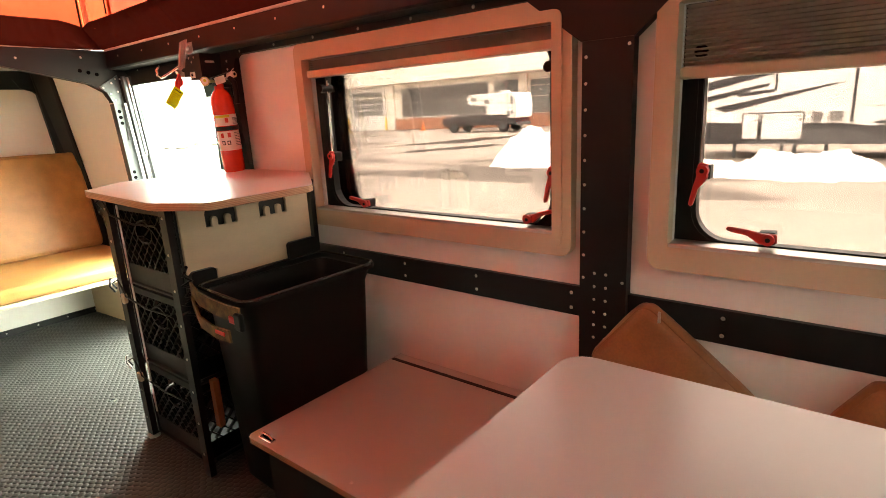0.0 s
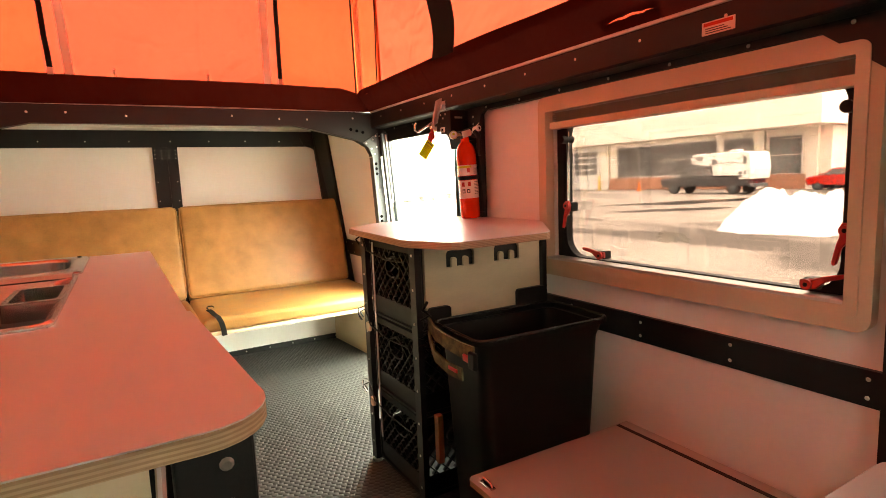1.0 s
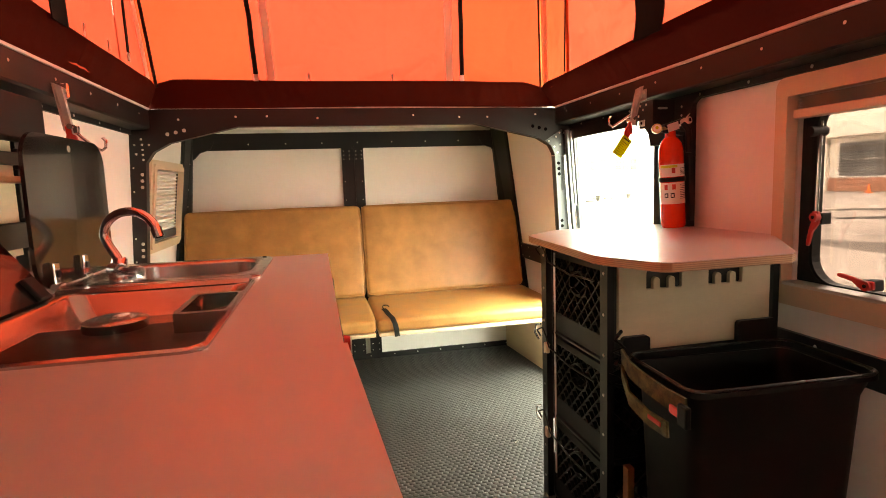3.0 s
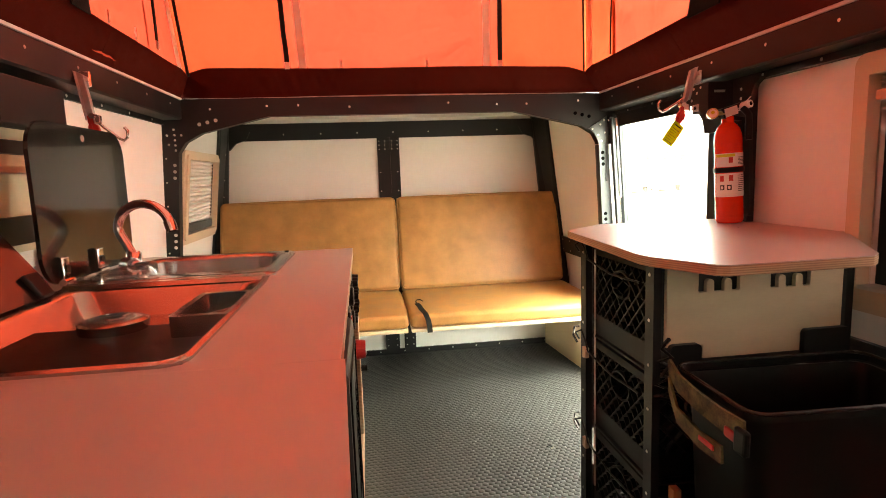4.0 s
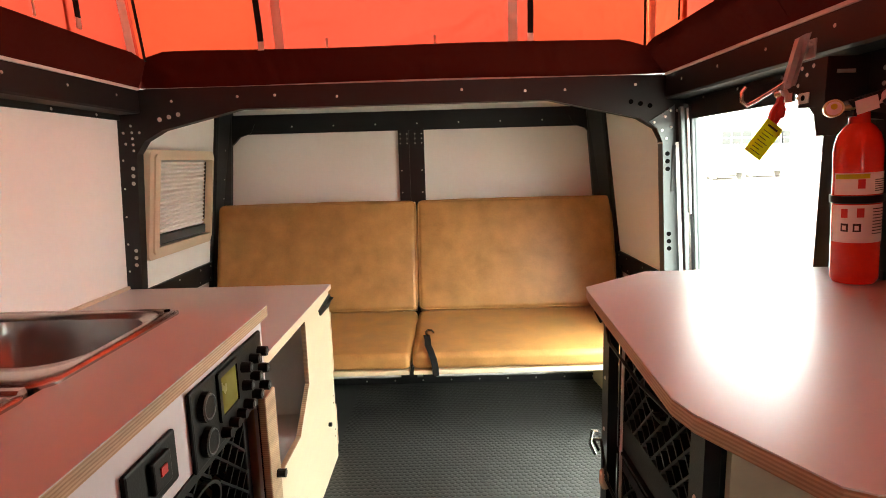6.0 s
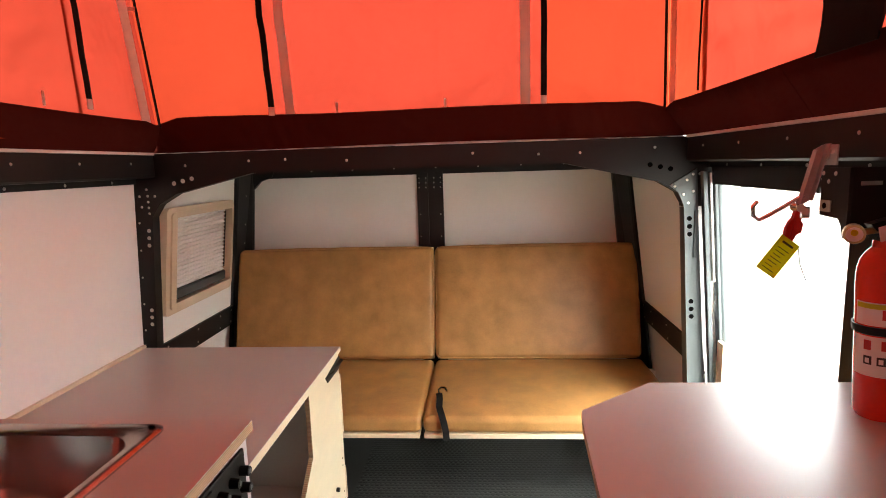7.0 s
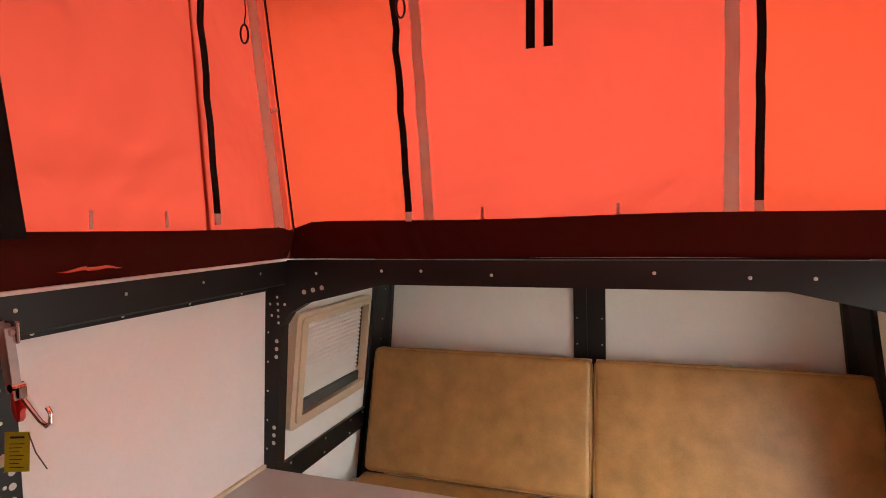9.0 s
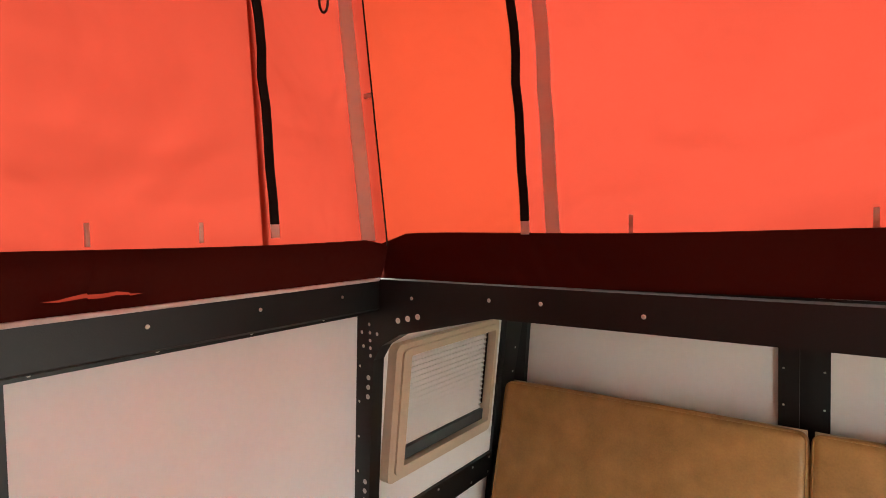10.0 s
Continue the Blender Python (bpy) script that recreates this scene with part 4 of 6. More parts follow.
def milk_crate(at, face_up, label, group):
    """A crate whose handled side looks along -x; at is the middle of its base."""
    x, y, z = at
    d, w, h = 0.31, 0.34, 0.265
    c = thing("milk_crate", at, label, "crate", group)
    x0, x1, y0, y1 = x - d / 2, x + d / 2, y - w / 2, y + w / 2
    part("rim", ring([(x0, y0), (x1, y0), (x1, y1), (x0, y1)], [(x0 + 0.012, y0 + 0.012), (x1 - 0.012, y0 + 0.012), (x1 - 0.012, y1 - 0.012), (x0 + 0.012, y1 - 0.012)], "z", z + h - 0.022, z + h), BLACK_PLASTIC, c)
    part("base", box(x0 + 0.004, x1 - 0.004, y0 + 0.004, y1 - 0.004, z, z + 0.01), BLACK_PLASTIC, c)
    part("lower_band", ring([(x0 + 0.001, y0 + 0.001), (x1 - 0.001, y0 + 0.001), (x1 - 0.001, y1 - 0.001), (x0 + 0.001, y1 - 0.001)], [(x0 + 0.009, y0 + 0.009), (x1 - 0.009, y0 + 0.009), (x1 - 0.009, y1 - 0.009), (x0 + 0.009, y1 - 0.009)], "z", z + 0.01, z + 0.062), BLACK_PLASTIC, c)
    for cx in (x0 + 0.009, x1 - 0.009):
        for cy in (y0 + 0.009, y1 - 0.009):
            part("corner", box(cx - 0.009, cx + 0.009, cy - 0.009, cy + 0.009, z + 0.06, z + h - 0.02, 0.003), BLACK_PLASTIC, c)
    part("lattice_side", lattice(y0 + 0.015, y1 - 0.015, z + 0.062, z + h - 0.022, x0 + 0.007, 0.043, 0.0042), BLACK_PLASTIC, c)
    part("lattice_side", lattice(y0 + 0.015, y1 - 0.015, z + 0.062, z + h - 0.022, x1 - 0.007, 0.043, 0.0042), BLACK_PLASTIC, c)
    for yy in (y0 + 0.007, y1 - 0.007):
        b = lattice(-d / 2 + 0.015, d / 2 - 0.015, z + 0.062, z + h - 0.022, 0, 0.043, 0.0042)
        part("lattice_side", moved(b, Matrix.Translation((x, yy, 0)) @ pose(0, 0, 0, 0, 0, 90)), BLACK_PLASTIC, c)
    return c


for z, lab in ((0.022, "black plastic milk crate, empty, lowest in the rack"), (0.307, "black plastic milk crate strapped in the rack"), (0.592, "black plastic milk crate under the side counter")):
    milk_crate((0.635, 1.875, z), True, lab, "milk crates in the rack")

rack = thing("crate_rack", (0.7, 1.85, 0), "black metal rack with a slotted plywood side panel", "rack")
for x, y in ((0.452, 2.062), (0.452, 1.668), (1.00, 2.062), (1.00, 1.72)):
    p = part("post", prism([(x, y - 0.019), (x + 0.02, y - 0.019), (x + 0.02, y + 0.019), (x, y + 0.019)], "z", 0.0, 0.878), BLACK_METAL, rack)
    if x < 0.6:
        rivets(p, [(x - 0.0005, y, z) for z in span(0.08, 0.84, 8)], "-x", size=0.9)
for z in (0.012, 0.299, 0.584):
    for y in (1.71, 2.05):
        part("shelf_rail", box(0.472, 1.0, y - 0.006, y + 0.006, z - 0.006, z + 0.008), BLACK_METAL, rack)
    part("shelf_bar", box(0.476, 0.5, 1.69, 2.05, z, z + 0.006), BLACK_METAL, rack)
PY0, PY1, PX0, PX1 = 1.684, 1.696, 0.505, 0.972
pan = None
for a, b_, c, d in ((PX0, PX1, 0.655, 0.785), (PX0, PX1, 0.840, 0.878), (PX0, 0.585, 0.785, 0.840), (0.693, 0.774, 0.785, 0.840), (0.882, PX1, 0.785, 0.840), (0.60, 0.862, 0.622, 0.655)):
    pan = box(a, b_, PY0, PY1, c, d, bm=pan)
for sx in (0.585, 0.774):
    # two round-headed tabs stand up in each slot, and its upper corners are eased
    for f in (0.031, 0.077):
        tab = [(sx + f - 0.0095, 0.784), (sx + f + 0.0095, 0.784)] + [(sx + f + 0.0095 * math.cos(a), 0.808 + 0.0085 * math.sin(a)) for a in span(0, math.pi, 8)]
        pan = prism(tab, "y", PY0, PY1, bm=pan)
    for x, k in ((sx, 1), (sx + 0.108, -1)):
        pan = prism([(x, 0.841), (x + k * 0.012, 0.841), (x + k * 0.0035, 0.8365), (x, 0.828)], "y", PY0, PY1, bm=pan)
    for f in (0.0, 0.0405, 0.0865, 0.108):
        pan = prism([(sx + f - 0.004, 0.784), (sx + f + 0.004, 0.784), (sx + f, 0.789)], "y", PY0, PY1, bm=pan)
part("side_panel", pan, CREAM_PLY, rack, "pale plywood panel with two coat-hook slots")
# black sheet stands in for the shade behind the panel's slots
part("side_backing", box(0.50, 0.98, 1.699, 1.702, 0.60, 0.878), INK_AND_SHADE, rack)
part("bin_guide", prism(rounded(0.508, 0.588, 0.61, 0.664, 0.012), "y", 1.668, 1.683), BLACK_METAL, rack)
part("bin_guide", prism(rounded(0.86, 0.985, 0.61, 0.678, 0.012), "y", 1.668, 1.683), BLACK_METAL, rack)
part("back_panel", box(0.80, 0.806, 1.71, 2.045, 0.30, 0.878), BLACK_METAL, rack)
part("far_panel", box(0.475, 0.80, 2.046, 2.050, 0.285, 0.878), BLACK_METAL, rack)
part("far_panel", box(0.475, 0.80, 2.046, 2.050, 0.02, 0.165), BLACK_METAL, rack)
part("pale_strip", box(0.475, 0.479, 2.03, 2.036, 0.10, 0.85), PAPER, rack)
part("wood_block", box(0.492, 0.512, 1.615, 1.64, 0.17, 0.33, 0.002), LEATHER_BROWN, rack, "small brown wooden block beside the rack")
for z in (0.585, 0.30, 0.86):
    cord = part("bungee_cord", tube([(0.447, 2.08, z - 0.02), (0.438, 2.09, z), (0.445, 2.06, z + 0.015), (0.44, 2.02, z - 0.005), (0.436, 1.99, z - 0.03), (0.442, 1.85, z - 0.05), (0.445, 1.70, z - 0.045)], 0.003, 7), BLACK_PLASTIC, rack, "", True)
    if z < 0.8:
        part("toggle", box(0.430, 0.444, 1.995, 2.02, z - 0.055, z - 0.022, 0.004), CREAM_PLASTIC, cord, "tan toggle on the cord")
        part("cord_hook", tube([(0.44, 2.08, z - 0.03), (0.432, 2.095, z - 0.01), (0.438, 2.10, z + 0.015), (0.448, 2.085, z + 0.02)], 0.0035, 7), CHROME, cord, "", True)
part("cable", tube([(0.47 + 0.02 * math.sin(3 * i), 1.625 - 0.012 * math.cos(2.1 * i), 0.70 - 0.014 * i) for i in range(12)], 0.005, 7), BLACK_PLASTIC, rack, "bundle of black cable", True)
part("foot", cyl((0.462, 2.055, 0.0), (0.462, 2.055, 0.012), 0.02, 14), RIVET, rack)

counter = thing("side_counter", (0.7, 1.85, 0.88), "white laminate plywood countertop with cut corners", "countertop")
out = [(0.424, 2.095), (0.430, 2.135), (0.60, 2.272), (1.034, 2.272), (1.034, 2.125), (1.058, 2.12), (1.058, 1.77), (0.815, 1.445), (0.785, 1.425), (0.475, 1.418), (0.455, 1.43), (0.395, 1.56), (0.388, 1.60)]
part("plywood_core", prism(out, "z", 0.8785, 0.8985, 0.0015, 1), PLY_EDGE, counter, "layered plywood edge")
part("laminate", prism(out, "z", 0.8987, 0.9005), LAMINATE, counter)
for x, y in ((0.98, 1.80), (0.90, 1.98)):
    rivets(counter, [(x, y, 0.9005)], "z", size=0.8, name="screw")


# ---- extinguisher ----
BRASS = material("dull_brass", (0.52, 0.42, 0.20), 0.35, metal=0.8, vary=0.1, bump=0.02)
ext = thing("fire_extinguisher", (0.968, 2.118, 0.9005), "red fire extinguisher with white labels on the counter", "extinguisher")
ex, ey, er = 0.969, 2.118, 0.041
prof = [(0.0, 0.9015), (0.036, 0.9015), (er, 0.911), (er, 1.165), (0.0395, 1.178), (0.035, 1.195), (0.026, 1.209), (0.018, 1.216), (0.017, 1.236), (0.0, 1.236)]


def lathe(profile, cx, cy, seg=32, bm=None):
    b = bmesh.new()
    rings = []
    for r, z in profile:
        rings.append([b.verts.new((cx + r * math.cos(2 * math.pi * k / seg), cy + r * math.sin(2 * math.pi * k / seg), z)) for k in range(seg)])
    for u, v in zip(rings, rings[1:]):
        for k in range(seg):
            b.faces.new((u[k], u[(k + 1) % seg], v[(k + 1) % seg], v[k]))
    bmesh.ops.remove_doubles(b, verts=b.verts, dist=1e-6)
    return join(bm, b)


def wrap(r, a0, a1, z0, z1, n=14):
    """A curved label round the bottle."""
    b = bmesh.new()
    lo, hi = [], []
    for i in range(n + 1):
        a = radians(a0 + (a1 - a0) * i / n)
        lo.append(b.verts.new((ex + r * math.cos(a), ey + r * math.sin(a), z0)))
        hi.append(b.verts.new((ex + r * math.cos(a), ey + r * math.sin(a), z1)))
    for i in range(n):
        b.faces.new((lo[i], lo[i + 1], hi[i + 1], hi[i]))
    return b


bottle = part("bottle", lathe(prof, ex, ey), RED_PAINT, ext, "", True)
lab = part("upper_label", wrap(er + 0.0006, 175, 330, 1.080, 1.122), PAPER, bottle, "white label with a yellow band", True)
part("label_band", wrap(er + 0.0010, 180, 262, 1.111, 1.120), YELLOW_TAG, bottle, "yellow heading band", True)
part("lower_label", wrap(er + 0.0006, 170, 330, 0.986, 1.060), PAPER, bottle, "white instruction label", True)
for i in range(6):
    part("label_line", wrap(er + 0.0011, 275, 325 - 5 * (i % 3), 1.086 + 0.0042 * i, 1.0878 + 0.0042 * i), INK_AND_SHADE, bottle, "", True)
for i in range(9):
    part("label_line", wrap(er + 0.0011, 272, 325 - 4 * (i % 4), 1.003 + 0.006 * i, 1.0048 + 0.006 * i), INK_AND_SHADE, bottle, "", True)
for a, z, h in ((236, 1.092, 0.018), (236, 1.036, 0.018), (200, 1.035, 0.018)):
    part("pictogram", wrap(er + 0.0011, a, a + 16, z, z + h), RED_PLASTIC, bottle, "", True)
for a in (200, 228):
    part("pictogram", wrap(er + 0.0011, a, a + 18, 1.008, 1.024), INK_AND_SHADE, bottle, "", True)
    part("pictogram_field", wrap(er + 0.0015, a + 4, a + 13, 1.011, 1.020), PAPER, bottle, "", True)
valve = part("valve", cyl((ex, ey, 1.232), (ex, ey, 1.264), 0.015, 16), BLACK_PLASTIC, ext, "black valve head", True)
gauge = part("gauge", cyl((ex - 0.071, ey - 0.030, 1.247), (ex - 0.060, ey - 0.010, 1.247), 0.0165, 24), BRASS, valve, "round brass pressure gauge")
part("dial", cyl((ex - 0.0716, ey - 0.0312, 1.247), (ex - 0.0705, ey - 0.0292, 1.247), 0.0125, 24), PAPER, gauge, "pale dial with a green sector")
part("dial_sector", cyl((ex - 0.0720, ey - 0.0320, 1.250), (ex - 0.0712, ey - 0.0305, 1.250), 0.0055, 12), YELLOW_TAG, gauge)
part("gauge_stem", cyl((ex - 0.062, ey - 0.014, 1.247), (ex - 0.008, ey, 1.247), 0.006, 10), BRASS, gauge)
part("hose", tube([(ex + 0.038, ey - 0.020, 1.258), (ex + 0.045, ey - 0.036, 1.235), (ex + 0.040, ey - 0.044, 1.20), (ex + 0.036, ey - 0.046, 1.158)], 0.010, 12), BLACK_PLASTIC, valve, "short black rubber hose", True)
part("lever", prism([(ex - 0.03, 1.259), (ex + 0.065, 1.282), (ex + 0.066, 1.272), (ex - 0.02, 1.246)], "y", ey - 0.010, ey + 0.010), BLACK_PLASTIC, valve)
part("carry_handle", prism([(ex - 0.02, 1.242), (ex + 0.05, 1.229), (ex + 0.062, 1.134), (ex + 0.052, 1.134), (ex + 0.04, 1.219), (ex - 0.02, 1.230)], "y", ey - 0.011, ey + 0.011), BLACK_PLASTIC, valve)
part("nozzle", cyl((ex + 0.040, ey + 0.006, 1.262), (ex + 0.052, ey - 0.036, 1.268), 0.012, 18), PAPER, valve, "white nozzle", True)
part("nozzle_bore", cyl((ex + 0.052, ey - 0.0365, 1.268), (ex + 0.0523, ey - 0.0375, 1.2681), 0.006, 14), VOID, valve)
part("hose_neck", cyl((ex, ey, 1.256), (ex + 0.042, ey - 0.002, 1.263), 0.008, 12), BLACK_PLASTIC, valve, "", True)
part("hang_tag", moved(box(-0.024, 0.024, -0.0006, 0.0006, -0.013, 0.013), pose(ex - 0.01, ey - 0.032, 1.249, 0, -12, 8)), PAPER, valve, "white paper inspection tag")
part("tie", tube([(ex + 0.012, ey - 0.034, 1.254), (ex + 0.035, ey - 0.04, 1.276), (ex + 0.05, ey - 0.04, 1.289)], 0.0015, 6), PAPER, valve)
part("bracket_band", lathe([(er + 0.001, 1.062), (er + 0.004, 1.064), (er + 0.004, 1.078), (er + 0.001, 1.078), (er + 0.001, 1.064)], ex, ey), BLACK_PLASTIC, ext, "black rubber bracket band", True)
part("bracket_plate", box(1.016, 1.033, ey - 0.03, ey + 0.03, 0.92, 1.21, 0.003), BLACK_METAL, ext)
ext.rotation_euler = (0, radians(-3), 0)
ext.location.z += 0.0015

# ---- bin ----
BIN_RIM = material("worn_black_rim", (0.012, 0.012, 0.012), 0.26, vary=0.3, scale=12, bump=0.05, rough_vary=0.06, spec=0.6)
BIN_BLACK = material("black_bin_plastic", (0.0042, 0.0042, 0.0038), 0.45, vary=0.2, scale=8, bump=0.08, grain=260, spec=0.24)
wastebin = thing("storage_bin", (0.68, 1.48, 0), "black plastic bin with a rolled rim, open", "bin")


def rr_loop(x0, x1, y0, y1, r, z):
    return [(x, y, z) for x, y in rounded(x0, x1, y0, y1, r, 5)]


def skin(loops, cap_last=True):
    b = bmesh.new()
    vs = [[b.verts.new(p) for p in l] for l in loops]
    n = len(vs[0])
    for u, v in zip(vs, vs[1:]):
        for i in range(n):
            b.faces.new((u[i], u[(i + 1) % n], v[(i + 1) % n], v[i]))
    b.faces.new(vs[0][::-1])
    if cap_last:
        b.faces.new(vs[-1])
    return b


BX = (0.475, 0.945, 1.343, 1.632)
def inset(d, z, r=0.035):
    return rr_loop(BX[0] + d, BX[1] - d, BX[2] + d, BX[3] - d, r, z)
part("tub", skin([inset(0.052, 0.0), inset(0.046, 0.012), inset(0.022, 0.58), inset(0.011, 0.618), inset(0.016, 0.618), inset(0.026, 0.58), inset(0.052, 0.02), inset(0.062, 0.016)]), BIN_BLACK, wastebin, "", True)
part("rim", ring([p[:2] for p in inset(0.0, 0)], [p[:2] for p in inset(0.009, 0)], "z", 0.622, 0.635), BIN_BLACK, wastebin, "", True)
part("rolled_rim", tube(inset(0.004, 0.6355) + [inset(0.004, 0.6355)[0]], 0.005, 10), BIN_RIM, wastebin, "rolled rim with a worn sheen", True)
OLIVE = material("olive_webbing", (0.085, 0.075, 0.03), 0.8, vary=0.85, scale=34, bump=0.3, grain=300)
camo = thing("camo_strap", (0.45, 1.45, 0.6), "olive camouflage strap with red tab over the bin's rim", "strap")
part("band", strap([(0.463, 1.615, 0.635), (0.456, 1.56, 0.617), (0.452, 1.48, 0.612), (0.452, 1.40, 0.61), (0.455, 1.335, 0.612)], 0.042, 0.006, (0, 0.1, 1)), OLIVE, camo)
part("band", strap([(0.455, 1.60, 0.60), (0.443, 1.54, 0.555), (0.440, 1.45, 0.545), (0.443, 1.38, 0.548)], 0.034, 0.006, (0, 0.1, 1)), OLIVE, camo)
part("red_tab", box(0.436, 0.444, 1.40, 1.45, 0.545, 0.556, 0.002), RED_PLASTIC, camo)
part("red_tab", box(0.446, 0.452, 1.345, 1.385, 0.585, 0.605, 0.004), RED_PLASTIC, camo)
part("buckle", box(0.443, 0.457, 1.318, 1.352, 0.572, 0.62, 0.005), BLACK_PLASTIC, camo)

# the bin stands a little askew, and its strap with it
askew = Matrix.Translation((0.475, 1.343, 0)) @ pose(0, 0, 0, 0, 0, -2.5) @ Matrix.Translation((-0.475, -1.343, 0))
for ob in (wastebin, camo):
    ob.matrix_basis = askew @ ob.matrix_basis

# ---- bench and table ----
bench = thing("bench", (0.75, 0.2, 0), "white laminate bench board over a dark box", "bench")
BO = [(0.44, REAR), (WR - 0.004, REAR), (WR - 0.004, 1.362), (0.452, 1.368), (0.44, 1.357)]
part("plywood_core", prism(BO, "z", 0.242, 0.2595, 0.0012, 1), PLY_EDGE, bench)
part("laminate", prism(BO, "z", 0.2597, 0.2615), LAMINATE, bench)
part("front_panel", box(0.475, 0.487, REAR, 1.33, 0.0, 0.242), BLACK_METAL, bench)
part("end_panel", box(0.487, WR - 0.01, 1.318, 1.33, 0.0, 0.242), BLACK_METAL, bench)
ltch = part("latch", box(0.452, 0.470, 1.275, 1.33, 0.2615, 0.267, 0.002), CHROME, bench, "small bright latch")
part("latch_loop", tube([(0.461, 1.28, 0.268), (0.461, 1.29, 0.277), (0.461, 1.32, 0.277), (0.461, 1.328, 0.268)], 0.003, 7), CHROME, ltch, "", True)
rivets(bench, [(0.468, y, 0.2615) for y in (1.345, 0.98, 0.6)], "z", size=1.0, name="screw")

table = thing("table", (0.3, 0.0, 0), "white laminate dinette table with rounded corners", "table")
tp = rounded(-0.02, 0.625, -0.85, 0.502, 0.05)
part("plywood_core", prism(tp, "z", 0.625, 0.6485, 0.0012, 1), PLY_EDGE, table)
part("laminate", prism(tp, "z", 0.6487, 0.6505), LAMINATE, table)
part("leg", cyl((0.30, -0.2, 0.0), (0.30, -0.2, 0.625), 0.03, 18), BLACK_METAL, table)
part("foot_plate", cyl((0.30, -0.2, 0.0), (0.30, -0.2, 0.012), 0.10, 24), BLACK_METAL, table)

for i, (yy, zz, ang, ha, hb) in enumerate(((0.425, 0.4405, 38.5, 0.172, 0.112), (-0.045, 0.409, 32.0, 0.15, 0.08))):
    cu = thing("back_cushion", (1.01, yy, 0.262), "brown leatherette cushion tipped on its corner against the wall" if i == 0 else "brown leatherette cushion leaning on the wall behind the table", "cushion", "brown cushions on the bench")
    m = pose(1.012, yy, zz, 0) @ pose(0, 0, 0, ang)
    pc = part("pad", moved(soft_box(0.030, ha, hb, 0.026, 0.006, 8, 3 + i), m), LEATHER_BROWN, cu, "", True)
    part("piping", welt(ha - 0.002, hb - 0.002, 0.02, 0.03, m @ Matrix(((0, 0, -1, 0), (1, 0, 0, 0), (0, 1, 0, 0), (0, 0, 0, 1)))), LEATHER_BROWN, pc)
    part("zip_pull", moved(box(-0.036, -0.032, -0.008, -0.002, 0.085, 0.112), pose(1.012, yy + 0.03, zz + 0.07)), RIVET, pc)


# ---- kitchen: worktops ----
KZ = 0.88
HOLE_X0, HOLE_X1, HOLE_Y0, HOLE_Y1 = -0.815, -0.405, 1.135, 2.095


def slab(outline_boxes, z0, z1, parent, core, top, label=""):
    b = t = None
    for o in outline_boxes:
        b = prism(o, "z", z0, z1 - 0.0018, bm=b)
        t = prism(o, "z", z1 - 0.0016, z1, bm=t)
    part("plywood_core", b, core, parent, label)
    part("laminate", t, top, parent)


kit = thing("kitchen_counter", (-0.6, 1.4, 0.85), "white laminate kitchen worktop with a layered plywood edge", "worktop")
W0 = WL - 0.03
ko = [(W0, 1.112), (-0.226, 1.112), (-0.236, 2.133), (W0, 2.133)]
ki = [(HOLE_X0, HOLE_Y0), (HOLE_X1, HOLE_Y0), (HOLE_X1, HOLE_Y1), (HOLE_X0, HOLE_Y1)]
part("plywood_core", ring(ko, ki, "z", 0.857, KZ - 0.0018), PLY_EDGE, kit, "layered plywood edge")
part("laminate", ring(ko, ki, "z", KZ - 0.0016, KZ), LAMINATE, kit)
leaf = thing("counter_leaf", (-0.6, 0.87, 0.85), "white laminate leaf with a rounded corner beside the worktop", "worktop")
rc = [(-0.260 + 0.06 * math.cos(radians(a)), 0.69 + 0.06 * math.sin(radians(a))) for a in span(-90, 0, 7)]
lo = [(W0, 0.63)] + rc + [(-0.221, 1.1116), (W0, 1.1116)]
part("plywood_core", prism(lo, "z", 0.860, KZ - 0.0018, 0.003), PLY_EDGE, leaf, "layered plywood edge")
part("laminate", prism(lo, "z", KZ - 0.0016, KZ), LAMINATE, leaf)


# ---- sink and hob ----
def tray(x0, x1, y0, y1, bx0, bx1, by0, by1, depth, r):
    z = KZ + 0.004
    L = lambda a, b_, c, d, rr, zz: rr_loop(a, b_, c, d, rr, zz)
    loops = [L(x0, x1, y0, y1, 0.03, KZ - 0.004), L(x0, x1, y0, y1, 0.03, z), L(x0 + 0.006, x1 - 0.006, y0 + 0.006, y1 - 0.006, 0.028, z + 0.003),
             L(bx0 - 0.012, bx1 + 0.012, by0 - 0.012, by1 + 0.012, r + 0.01, z + 0.001), L(bx0, bx1, by0, by1, r, z - 0.006),
             L(bx0 + 0.012, bx1 - 0.012, by0 + 0.012, by1 - 0.012, r, z - depth + 0.02), L(bx0 + 0.03, bx1 - 0.03, by0 + 0.03, by1 - 0.03, r, z - depth)]
    b = bmesh.new()
    vs = [[b.verts.new(p) for p in l] for l in loops]
    n = len(vs[0])
    for u, v in zip(vs, vs[1:]):
        for i in range(n):
            b.faces.new((u[i], u[(i + 1) % n], v[(i + 1) % n], v[i]))
    b.faces.new(vs[-1])
    return b


